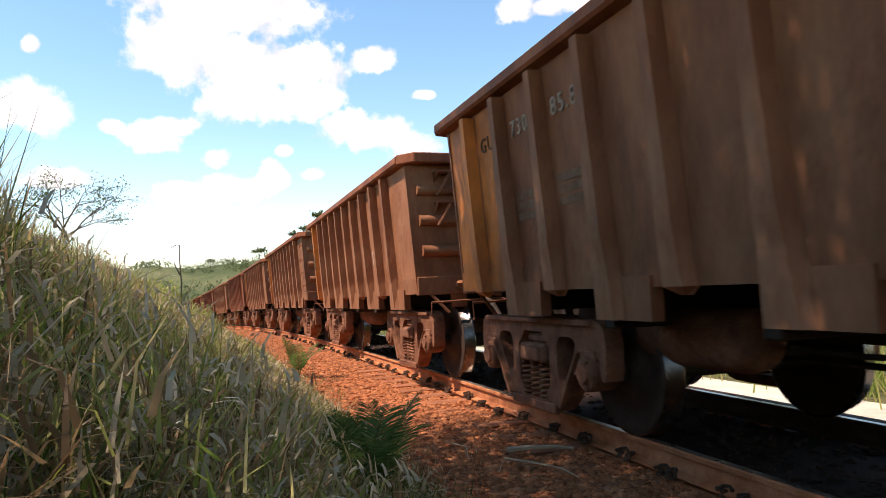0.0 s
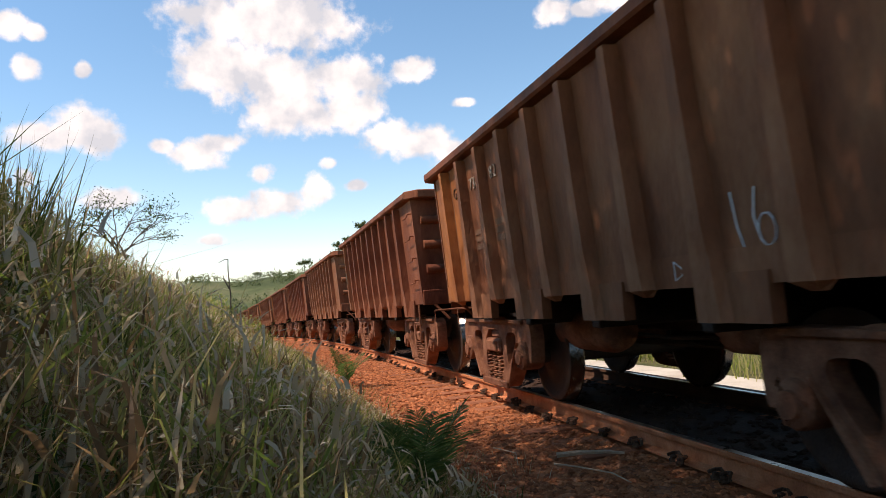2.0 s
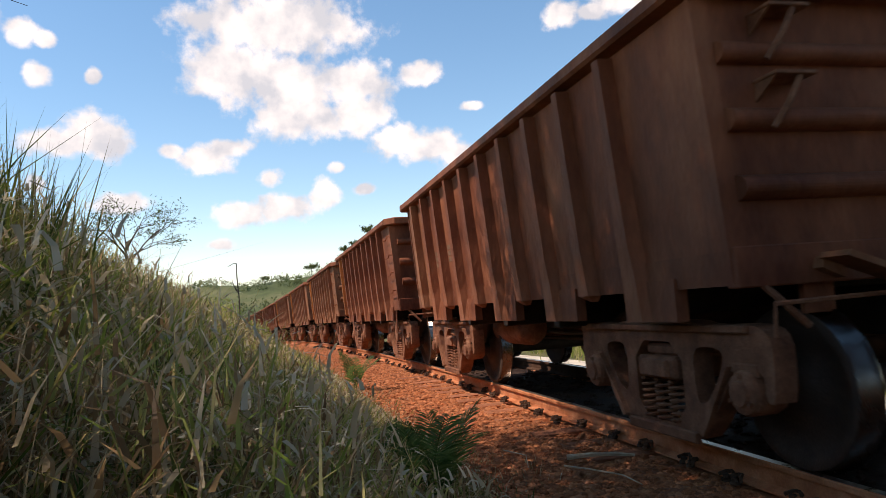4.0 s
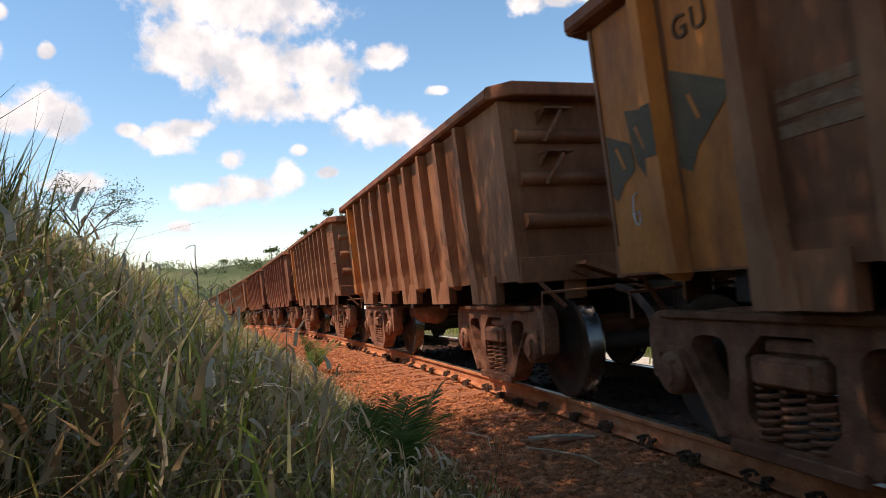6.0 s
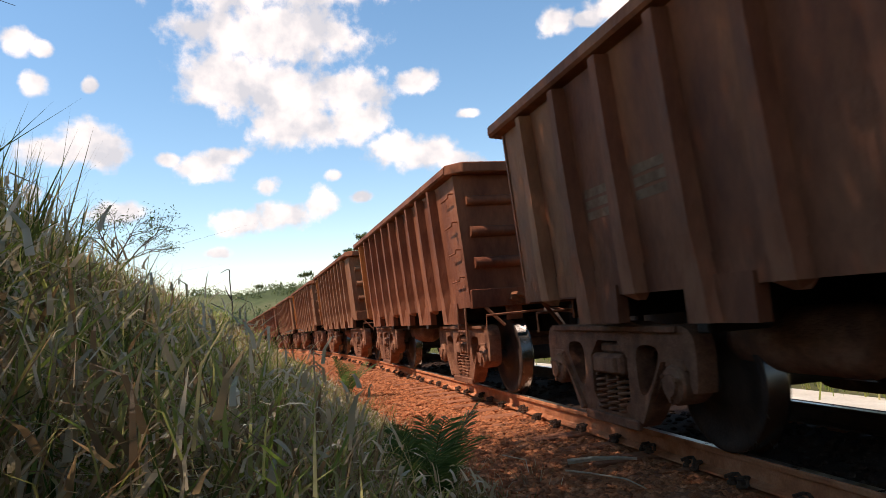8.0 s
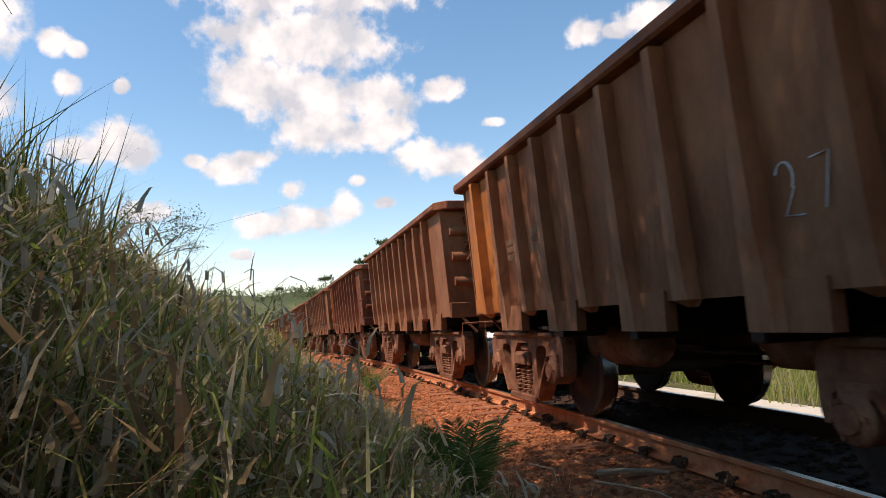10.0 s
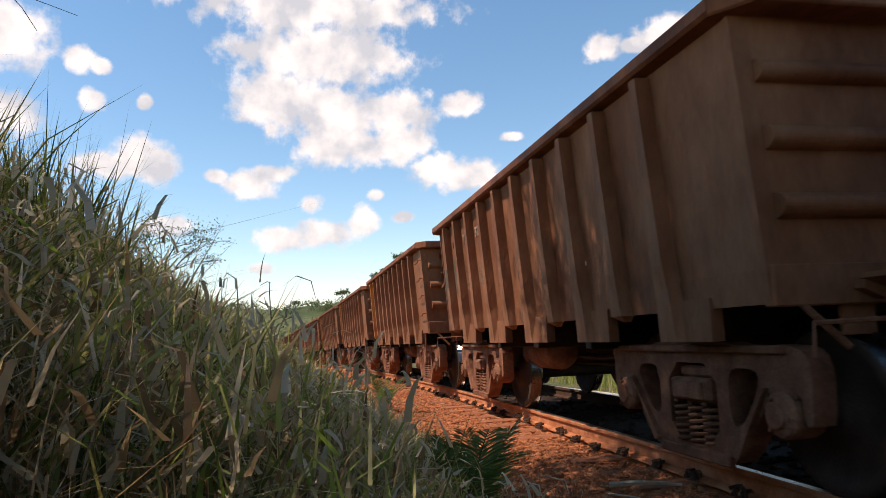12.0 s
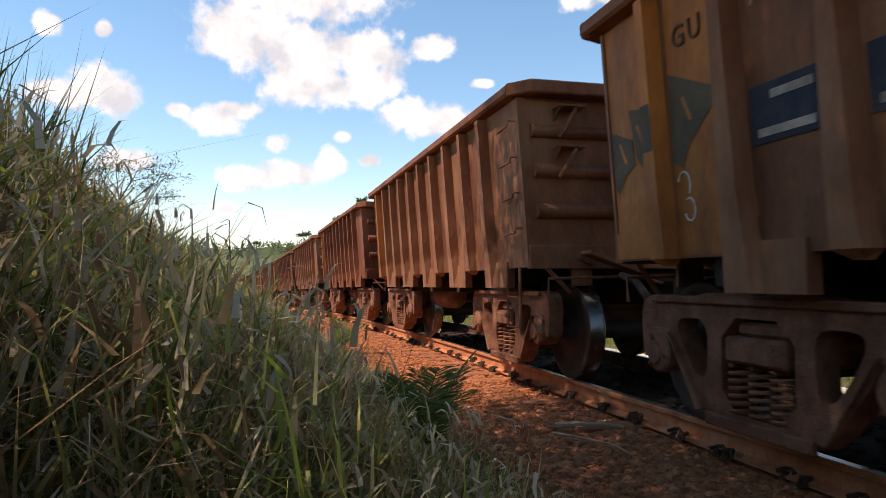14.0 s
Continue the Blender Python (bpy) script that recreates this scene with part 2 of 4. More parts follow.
CURVE, DIP = 0.00187, 0.00062
CENTRE_X = RAIL_X + GAUGE / 2


def bend(y):
    """How far the line has swung aside and dropped at y."""
    if abs(y) > 70:
        over = abs(y) - 70
        return -CURVE * (2450 + 70 * over), -DIP * (2450 + 70 * over)
    return -CURVE * y * y / 2, -DIP * y * y / 2


def on_line(y, offset=0.0, z=0.0):
    """The pose on the line at y, offset metres to the right of its centre."""
    dx, dz = bend(y)
    yy = max(-70, min(y, 70))
    return pose(CENTRE_X + dx, y, dz, -math.degrees(DIP * yy), 0, math.degrees(CURVE * yy)) @ pose(offset, 0, z)


def bank_height(o):
    """The height of the ground o metres from the near rail (negative to the bank's side)."""
    if o > 8.5:
        return -0.95 + 0.16 * (o - 8.5) if o < 16 else 0.25 + 0.02 * (o - 16)
    knots = ((-60, 3.4), (-20, 2.5), (-7, 2.05), (-5, 1.72), (-4.2, 1.28), (-3.2, 0.52), (-2.3, 0.08), (-1.6, -0.14), (-1.2, -0.22), (-0.5, -0.2), (0.10, -0.2), (0.22, -0.15), (GAUGE - 0.22, -0.15), (GAUGE - 0.10, -0.2),
             (GAUGE + 0.5, -0.2), (GAUGE + 1.2, -0.25), (GAUGE + 2.4, -0.95), (8.5, -0.95))
    for (a, za), (b, zb) in zip(knots, knots[1:]):
        if a <= o <= b:
            return za + (zb - za) * (o - a) / (b - a)
    return 3.4


def ground_z(x, y):
    dx, dz = bend(max(y, -60))
    o = x - RAIL_X - dx
    z = bank_height(o) + dz
    if o < -2.2:
        fall = 1 - 0.45 * min(1, max(0, (y - 22) / 40))
        z = dz + bank_height(o) * fall + 0.10 * noise.noise((x * 0.5, y * 0.5, 0)) * min(1, (-2.2 - o))
    return z


# ---- ground ----
def grid_mesh(name, xs, ys, height):
    bm = bmesh.new()
    rows = [[bm.verts.new((x, y, height(x, y))) for x in xs] for y in ys]
    for a, b in zip(rows, rows[1:]):
        for i in range(len(xs) - 1):
            bm.faces.new((a[i], a[i + 1], b[i + 1], b[i]))
    return bm


def build_ground():
    offs = [-900, -300, -100, -60, -40, -30, -20, -14, -10, -8, -7, -6, -5.5, -5, -4.6, -4.2, -3.8, -3.4, -3, -2.7, -2.3, -2, -1.6, -1.4, -1.2, -0.9, -0.5, 0.02, 0.1, 0.22, 0.8, GAUGE - 0.22, GAUGE - 0.1,
            GAUGE + 0.5, GAUGE + 1.2, GAUGE + 1.6, GAUGE + 2, GAUGE + 2.4, 5, 5.6, 6.3, 7, 7.7, 8.5, 9.5, 11, 13, 16, 22, 35, 60, 120, 300, 900]
    ys = [-900, -300, -120, -60, -30] + [y * 0.8 for y in range(-25, 90)] + [75, 80, 90, 100, 120, 150, 200, 300, 500, 900, 1500]
    bm = bmesh.new()
    rows = []
    for y in ys:
        dx, dz = bend(max(y, -60))
        row = []
        for o in offs:
            x = RAIL_X + dx + o
            z = ground_z(x, y) if -60 < o < 60 else dz + bank_height(max(-59, min(59, o)))
            row.append(bm.verts.new((x, y, z)))
        rows.append(row)
    for a, b in zip(rows, rows[1:]):
        for i in range(len(offs) - 1):
            f = bm.faces.new((a[i], a[i + 1], b[i + 1], b[i]))
            o = (offs[i] + offs[i + 1]) / 2
            # index 3 is the strip under the train, painted dark as shade
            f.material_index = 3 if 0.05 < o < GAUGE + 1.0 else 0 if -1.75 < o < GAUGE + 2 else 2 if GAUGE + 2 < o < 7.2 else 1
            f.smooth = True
    return tagged(part("ground", bm, [EARTH, TURF, SAND, BALLAST_SHADE]), "red earth trackbed beside a grassy bank and a sandy track", "ground", "", "structure")


build_ground()


# ---- the track ----
def sweep(bm, profile, offset, y0, y1, step, mats):
    """Push a closed profile of (x, z) pairs along the line."""
    rings = []
    y = y0
    while y <= y1 + 1e-6:
        m = on_line(y)
        rings.append([bm.verts.new(m @ Vector((offset + u, 0, v))) for u, v in profile])
        y += step
    n = len(profile)
    for a, b in zip(rings, rings[1:]):
        for i in range(n):
            f = bm.faces.new((a[i], a[(i + 1) % n], b[(i + 1) % n], b[i]))
            f.material_index = mats[i]
    bm.faces.new(rings[0])
    bm.faces.new(rings[-1])


RAIL_PROFILE = [(-0.07, -0.17), (0.07, -0.17), (0.07, -0.157), (0.012, -0.135), (0.009, -0.048), (0.036, -0.036), (0.036, -0.010), (0.028, 0.0),
                (-0.028, 0.0), (-0.036, -0.010), (-0.036, -0.036), (-0.009, -0.048), (-0.012, -0.135), (-0.07, -0.157)]


def build_rail(offset, label, skin):
    bm = bmesh.new()
    mats = [0] * 14
    mats[7] = 1
    sweep(bm, RAIL_PROFILE, offset, -30, 100, 1.0, mats)
    return tagged(part("rail", bm, [skin, HEAD]), label, "rail", "running rails", "structure")


build_rail(-GAUGE / 2, "rusty steel running rail with a polished head", RAIL)
build_rail(GAUGE / 2, "rusty steel running rail coloured dark for the train's shadow", RAIL_SHADED)


# ---- wagons ----
BODY, PITCH = 7.87, 9.556
HALF = BODY / 2
R_WHEEL = 0.46
SILL_X, RIM_X = 1.372, 1.475       # half widths of the body at the sill and under the rim
Z_SILL, Z_DEEP, Z_RIM = 1.06, 0.865, 2.70


def side_x(z):
    return SILL_X + (RIM_X - SILL_X) * (z - Z_SILL) / (Z_RIM - Z_SILL)


def wall_strip(bm, sign, y0, y1, z0, z1, proud, thick=0.02):
    """A plate that follows the sloped side wall."""
    a, b = side_x(z0) + proud, side_x(z1) + proud
    vs = [(sign * a, y0, z0), (sign * a, y1, z0), (sign * b, y1, z1), (sign * b, y0, z1),
          (sign * (a - thick), y0, z0), (sign * (a - thick), y1, z0), (sign * (b - thick), y1, z1), (sign * (b - thick), y0, z1)]
    v = [bm.verts.new(p) for p in vs]
    for q in ((0, 1, 2, 3), (7, 6, 5, 4), (0, 4, 5, 1), (1, 5, 6, 2), (2, 6, 7, 3), (3, 7, 4, 0)):
        bm.faces.new([v[i] for i in q])


def rib_mesh(sign, deep):
    """A pressed hat-section stake: wide flanges, proud web, tapering in towards the sill; deep ones end in a hanging plate."""
    bm = bmesh.new()
    zs = ((Z_RIM - 0.10, 0.055, 0.045, 0.105), (2.1, 0.06, 0.05, 0.105), (1.35, 0.085, 0.07, 0.105), (Z_SILL - 0.005 if not deep else 1.2, 0.10, 0.08, 0.095))
    rings = []
    for z, half, web, proud in zs:
        x0 = side_x(z)
        ring = [(x0 + 0.002, -half), (x0 + proud, -web), (x0 + proud, web), (x0 + 0.002, half)]
        rings.append([bm.verts.new((sign * x, y, z)) for x, y in ring])
    if not deep:
        tip = [(SILL_X + 0.002, -0.05), (SILL_X + 0.03, -0.02), (SILL_X + 0.03, 0.02), (SILL_X + 0.002, 0.05)]
        rings.append([bm.verts.new((sign * x, y, Z_SILL - 0.05)) for x, y in tip])
    for a, b in zip(rings, rings[1:]):
        for i in range(3):
            bm.faces.new((a[i], a[i + 1], b[i + 1], b[i]))
        bm.faces.new((a[3], a[0], b[0], b[3]))
    bm.faces.new(rings[0])
    bm.faces.new(rings[-1])
    if deep:
        # the stake runs on down over a hanging plate
        outline = [(-0.42, Z_DEEP), (0.14, Z_DEEP), (0.14, 1.12), (-0.42, 1.12)]
        prism(bm, outline, "x", sign * (SILL_X - 0.05), sign * (SILL_X + 0.034))
        low = [(SILL_X + 0.03, -0.15), (SILL_X + 0.085, -0.11), (SILL_X + 0.085, 0.09), (SILL_X + 0.03, 0.12)]
        foot = [bm.verts.new((sign * x, y, Z_DEEP + 0.002)) for x, y in low]
        last = rings[-1]
        for i in range(3):
            bm.faces.new((last[i], last[i + 1], foot[i + 1], foot[i]))
        bm.faces.new((last[3], last[0], foot[0], foot[3]))
        bm.faces.new(foot)
    return bm


def build_bogie_sideframe(sign):
    """The cast side frame in outline with its two windows, spring opening and rounded pedestal ends, proud ribs along its edges."""
    bm = bmesh.new()
    outer = [(-1.16, 0.70), (-1.12, 0.80), (-1.00, 0.84), (-0.55, 0.83), (-0.40, 0.86), (0.40, 0.86), (0.55, 0.83), (1.00, 0.84), (1.12, 0.80), (1.16, 0.70),
             (1.14, 0.42), (1.07, 0.42), (1.06, 0.60), (0.80, 0.60), (0.74, 0.46), (0.46, 0.14), (0.30, 0.10), (-0.30, 0.10), (-0.46, 0.14), (-0.74, 0.46),
             (-0.80, 0.60), (-1.06, 0.60), (-1.07, 0.42), (-1.14, 0.42)]
    holes = [[(0.42, 0.70), (0.70, 0.70), (0.73, 0.62), (0.56, 0.38), (0.46, 0.34), (0.42, 0.42)],
             [(-0.42, 0.70), (-0.42, 0.42), (-0.46, 0.34), (-0.56, 0.38), (-0.73, 0.62), (-0.70, 0.70)],
             [(-0.29, 0.72), (-0.29, 0.19), (0.29, 0.19), (0.29, 0.72)]]
    def rounded(loop, times):
        for _ in range(times):
            loop = [(a[0] + (b[0] - a[0]) * f, a[1] + (b[1] - a[1]) * f) for a, b in zip(loop, loop[1:] + loop[:1]) for f in (0.22, 0.78)]
        return loop

    outer = rounded(outer, 1)
    holes = [rounded(h, 2) for h in holes[:2]] + [rounded(holes[2], 1)]
    xa, xb = sign * 1.06, sign * 1.20
    edges = []
    loops = []
    for loop in [outer] + holes:
        vs = [bm.verts.new((xb, u, v)) for u, v in loop]
        es = [bm.edges.new((vs[i], vs[(i + 1) % len(vs)])) for i in range(len(vs))]
        edges += es
        loops.append(vs)
    res = bmesh.ops.triangle_fill(bm, use_beauty=True, use_dissolve=False, edges=edges)
    front = [g for g in res["geom"] if isinstance(g, bmesh.types.BMFace)]
    # drop any triangle that fills a hole
    def inside(p, loop):
        c = False
        for i in range(len(loop)):
            (x1, y1), (x2, y2) = loop[i], loop[i - 1]
            if (y1 > p[1]) != (y2 > p[1]) and p[0] < (x2 - x1) * (p[1] - y1) / (y2 - y1) + x1:
                c = not c
        return c
    bad = [f for f in front if any(inside((f.calc_center_median().y, f.calc_center_median().z), h) for h in holes)]
    if bad:
        bmesh.ops.delete(bm, geom=bad, context="FACES_ONLY")
    front = list(bm.faces)
    ext = bmesh.ops.extrude_face_region(bm, geom=front, use_keep_orig=True)
    moved = [g for g in ext["geom"] if isinstance(g, bmesh.types.BMVert)]
    bmesh.ops.translate(bm, verts=moved, vec=(xa - xb, 0, 0))
    # raised ribs: top chord, window rims
    box(bm, min(sign * 1.195, sign * 1.235), max(sign * 1.195, sign * 1.235), -0.98, 0.98, 0.79, 0.835, 0.008)
    for s in (-1, 1):
        prism(bm, [(s * 0.76, 0.56), (s * 0.80, 0.60), (s * 0.50, 0.16), (s * 0.44, 0.18)], "x", sign * 1.195, sign * 1.235)
    box(bm, min(sign * 1.19, sign * 1.23), max(sign * 1.19, sign * 1.23), -0.42, 0.42, 0.10, 0.17, 0.008)
    return bm


def helix(bm, x, y, z0, z1, radius, wire, turns):
    n = int(turns * 10)
    tube(bm, [(x + radius * math.cos(2 * math.pi * turns * i / n), y + radius * math.sin(2 * math.pi * turns * i / n), z0 + (z1 - z0) * i / n) for i in range(n + 1)], wire, 5)


def wheelset_parts(parent):
    for s in (-1, 1):
        # spun round x: hub, dished plate, rim, tread, flange; s turns the flange inward
        prof = [(0.07, 0.10), (0.14, 0.10), (0.16, 0.055), (0.37, 0.035), (0.395, 0.065), (0.445, 0.065), (0.455, 0.058), (R_WHEEL, -0.04), (0.487, -0.055), (0.487, -0.072),
                (0.46, -0.08), (0.39, -0.08), (0.37, -0.02), (0.16, -0.01), (0.14, -0.08), (0.07, -0.08)]
        mats = [0, 0, 0, 0, 0, 0, 1, 1, 1, 1, 0, 0, 0, 0, 0]
        bm = bmesh.new()
        lathe(bm, [(r, s * (GAUGE / 2 + w)) for r, w in prof], 36, "x", mats)
        part("wheel", bm, [WHEEL, TREAD], parent, "", True)
    bm = bmesh.new()
    lathe(bm, [(0.075, -1.18), (0.075, -0.75), (0.085, -0.7), (0.085, 0.7), (0.075, 0.75), (0.075, 1.18)], 14, "x")
    part("axle", bm, DARK, parent, "", True)
    for s in (-1, 1):
        bm = bmesh.new()
        lathe(bm, [(0.115, s * 1.02), (0.13, s * 1.06), (0.13, s * 1.215), (0.118, s * 1.235), (0.075, s * 1.245), (0.07, s * 1.265), (0.02, s * 1.265)], 16, "x")
        for i in range(3):
            a = 2 * math.pi * i / 3
            tube(bm, [(s * 1.24, 0.095 * math.cos(a), 0.095 * math.sin(a)), (s * 1.262, 0.095 * math.cos(a), 0.095 * math.sin(a))], 0.014, 6)
        part("bearing_cap", bm, BOGIE, parent)


def build_bogie(wagon, y):
    """One truck: each side frame, spring nest, bolster and its two wheelsets."""
    for s in (-1, 1):
        frame_ob = part("side_frame", build_bogie_sideframe(s), BOGIE, wagon, "dusty cast steel truck side frame")
        frame_ob.location = (0, y, 0)
        for dy in (-0.17, 0.0, 0.17):
            bm = bmesh.new()
            helix(bm, s * 1.15, dy, 0.19, 0.46, 0.068, 0.0115, 6.5)
            part("spring", bm, BOGIE, frame_ob)
        for e in (-1, 1):
            bm = bmesh.new()
            box(bm, min(s * 1.05, s * 1.21), max(s * 1.05, s * 1.21), e * 0.915 - 0.11, e * 0.915 + 0.11, 0.545, 0.625, 0.01)
            part("bearing_adapter", bm, BOGIE, frame_ob)
    bm = bmesh.new()
    box(bm, -1.22, 1.22, -0.24, 0.24, 0.47, 0.62, 0.02)
    box(bm, -1.16, 1.16, -0.2, 0.2, 0.62, 0.70, 0.02)
    for s in (-1, 1):
        box(bm, min(s * 1.21, s * 1.25), max(s * 1.21, s * 1.25), -0.17, 0.17, 0.485, 0.60, 0.01)
    b = part("bolster", bm, BOGIE, wagon)
    b.location = (0, y, 0)
    for e in (-1, 1):
        w = new("wheelset")
        w.parent = wagon
        w.location = (0, y + e * 0.915, R_WHEEL)
        wheelset_parts(w)
        bm = bmesh.new()
        box(bm, -0.9, 0.9, e * 0.36 - 0.05, e * 0.36 + 0.05, 0.34, 0.42, 0.01)
        for s in (-1, 1):
            box(bm, s * GAUGE / 2 - 0.06, s * GAUGE / 2 + 0.06, e * 0.38 - 0.03, e * 0.38 + 0.05, 0.30, 0.56, 0.01)
        bb = part("brake_beam", bm, DARK, wagon)
        bb.location = (0, y, 0)


RIBS = [(3.30 - 0.70 * k, k % 2 == 1) for k in range(10)]


def build_wagon(variant):
    """variant: skin, whether it has the end footholds, whether it has side rungs."""
    skin, end_holds, rungs = variant
    w = thing("ore_wagon", pose(0, -40, 0), "rust-brown steel ore wagon with ribbed sides", "wagon", "wagons of the train")
    # tub
    for s in (-1, 1):
        bm = bmesh.new()
        wall_strip(bm, s, -HALF, HALF, Z_SILL, Z_RIM, 0.0, 0.03)
        part("side_wall", bm, skin, w)
        bm = bmesh.new()
        wall_strip(bm, s, -HALF + 0.004, HALF - 0.004, Z_SILL - 0.004, 1.24, 0.012, 0.012)
        part("side_sill", bm, skin, w)
        bm = bmesh.new()
        x = RIM_X
        prism(bm, [(s * (x - 0.05), Z_RIM - 0.09), (s * (x + 0.085), Z_RIM - 0.07), (s * (x + 0.108), Z_RIM - 0.05), (s * (x + 0.108), Z_RIM + 0.02), (s * (x + 0.08), Z_RIM + 0.04), (s * (x - 0.05), Z_RIM + 0.04)],
              "y", -HALF + 0.02, HALF + 0.13)
        part("top_rim", bm, RUST_DARK, w)
        for y, deep in RIBS[1 if s < 0 else 0:]:
            if "rib" not in RIB_CACHE.setdefault((s, deep, skin.name), {}):
                ob = part("stake", rib_mesh(s, deep), skin, w)
                RIB_CACHE[(s, deep, skin.name)]["rib"] = ob.data
            else:
                ob = link_mesh("stake", RIB_CACHE[(s, deep, skin.name)]["rib"], skin, w)
            ob.location = (0, y, 0)
    for e in (-1, 1):
        bm = bmesh.new()
        v = [bm.verts.new(p) for p in [(-SILL_X, e * HALF, Z_SILL), (SILL_X, e * HALF, Z_SILL), (RIM_X, e * HALF, Z_RIM), (-RIM_X, e * HALF, Z_RIM),
                                        (-SILL_X, e * (HALF - 0.03), Z_SILL), (SILL_X, e * (HALF - 0.03), Z_SILL), (RIM_X, e * (HALF - 0.03), Z_RIM), (-RIM_X, e * (HALF - 0.03), Z_RIM)]]
        for q in ((0, 1, 2, 3), (7, 6, 5, 4), (0, 4, 5, 1), (1, 5, 6, 2), (2, 6, 7, 3), (3, 7, 4, 0)):
            bm.faces.new([v[i] for i in q])
        part("end_wall", bm, skin, w)
        bm = bmesh.new()
        turn = HALF - 0.02 if e < 0 else HALF + 0.13      # where the rim turns its corner
        outline = [(-RIM_X - 0.108, e * turn), (-RIM_X + 0.06, e * (HALF + 0.20)), (RIM_X - 0.06, e * (HALF + 0.20)), (RIM_X + 0.108, e * turn), (RIM_X - 0.05, e * (HALF - 0.16)), (-RIM_X + 0.05, e * (HALF - 0.16))]
        lo = [bm.verts.new((x, y, Z_RIM - 0.08)) for x, y in outline]
        hi = [bm.verts.new((x, y, Z_RIM + 0.04)) for x, y in outline]
        for i in range(6):
            bm.faces.new((lo[i], lo[(i + 1) % 6], hi[(i + 1) % 6], hi[i]))
        bm.faces.new(lo)
        bm.faces.new(hi)
        bmesh.ops.bevel(bm, geom=list(bm.edges), offset=0.012, segments=1, affect="EDGES")
        part("end_rim", bm, RUST_DARK, w)
        for z, r in ((2.31, 0.062), (1.94, 0.066), (1.57, 0.07)):
            bm = bmesh.new()
            ring = [(e * (HALF - 0.004), -r), *[(e * (HALF + 1.35 * r * math.sin(math.pi * k / 14)), -r * math.cos(math.pi * k / 14)) for k in range(1, 14)], (e * (HALF - 0.004), r)]
            xs = side_x(z) - 0.10
            prism(bm, [(u, z + v) for u, v in ring], "x", -xs, xs)
            part("end_stiffener", bm, skin, w)
        for s in (-1, 1):
            bm = bmesh.new()
            box(bm, min(s * (SILL_X - 0.10), s * (SILL_X + 0.012)), max(s * (SILL_X - 0.10), s * (SILL_X + 0.012)), min(e * (HALF - 0.02), e * (HALF + 0.014)), max(e * (HALF - 0.02), e * (HALF + 0.014)),
                Z_SILL, Z_RIM - 0.09, 0.0, (s * (RIM_X - SILL_X), 0))
            part("corner_post", bm, skin, w)
        bm = bmesh.new()
        box(bm, -SILL_X - 0.01, SILL_X + 0.01, min(e * (HALF - 0.05), e * (HALF + 0.05)), max(e * (HALF - 0.05), e * (HALF + 0.05)), Z_SILL - 0.02, Z_SILL + 0.2, 0.008)
        for s in (-1, 1):
            box(bm, s * 0.85 - 0.1, s * 0.85 + 0.1, e * (HALF - 0.02) - 0.02, e * (HALF - 0.02) + 0.02, 0.88, Z_SILL, 0.004)
        part("end_sill", bm, skin, w)
        # coupler and drawgear
        bm = bmesh.new()
        ya, yb = e * (HALF - 0.9), e * (HALF + 0.30)
        box(bm, -0.16, 0.16, min(ya, e * HALF), max(ya, e * HALF), 0.70, 1.0, 0.01)
        box(bm, -0.07, 0.07, min(e * HALF, yb), max(e * HALF, yb), 0.76, 0.92, 0.01)
        part("drawgear", bm, DARK, w)
        bm = bmesh.new()
        yc = e * (HALF + 0.42)
        k = [(-0.15, -0.14), (0.08, -0.14), (0.14, -0.02), (0.13, 0.12), (0.03, 0.16), (-0.02, 0.05), (-0.16, 0.12), (-0.19, 0.02)]
        lo = [bm.verts.new((x * e, yc + y * e, 0.70)) for x, y in k]
        hi = [bm.verts.new((x * e, yc + y * e, 0.98)) for x, y in k]
        for i in range(8):
            bm.faces.new((lo[i], lo[(i + 1) % 8], hi[(i + 1) % 8], hi[i]))
        bm.faces.new(lo)
        bm.faces.new(hi)
        bmesh.ops.bevel(bm, geom=list(bm.edges), offset=0.012, segments=1, affect="EDGES")
        part("coupler_head", bm, DARK, w)
        if e > 0:
            bm = bmesh.new()
            line = [(-0.80, 0.02, 0.96), (-0.82, 0.06, 0.72), (-0.82, 0.10, 0.45), (-0.80, 0.19, 0.29), (-0.78, 0.30, 0.26), (-0.76, 0.42, 0.34), (-0.74, 0.58, 0.55),
                    (-0.72, 0.76, 0.78), (-0.72, 0.98, 0.93), (-0.72, 1.20, 0.97)]
            tube(bm, [(x, HALF + y, z) for x, y, z in line], 0.032, 8)
            tube(bm, [(-0.80, HALF - 0.02, 0.96), (-0.80, HALF + 0.03, 0.96), (-0.80, HALF + 0.05, 0.90)], 0.045, 8)
            part("brake_hose", bm, HOSE, w, "dusty black rubber brake hose hanging in a loop", True)
        # slanted uncoupling lever
        bm = bmesh.new()
        tube(bm, [(-1.25, e * (HALF + 0.12), 0.78), (-1.25, e * (HALF + 0.14), 0.95), (-0.4, e * (HALF + 0.2), 0.97), (-0.2, e * (HALF + 0.3), 0.9)], 0.014, 6)
        part("uncoupling_lever", bm, BOGIE, w)
        bm = bmesh.new()
        ya, yb = sorted((e * (HALF + 0.10), e * (HALF + 0.30)))
        prism(bm, [(-0.92, 1.17), (-0.90, 1.20), (-0.42, 1.03), (-0.42, 0.995)], "y", ya, yb)
        ya, yb = sorted((e * (HALF + 0.0), e * (HALF + 0.12)))
        prism(bm, [(-0.92, 1.12), (-0.90, 1.18), (-0.78, 1.14), (-0.78, 1.06)], "y", ya, yb)
        part("end_step", bm, RUST, w, "slanting steel step plate")
        bm = bmesh.new()
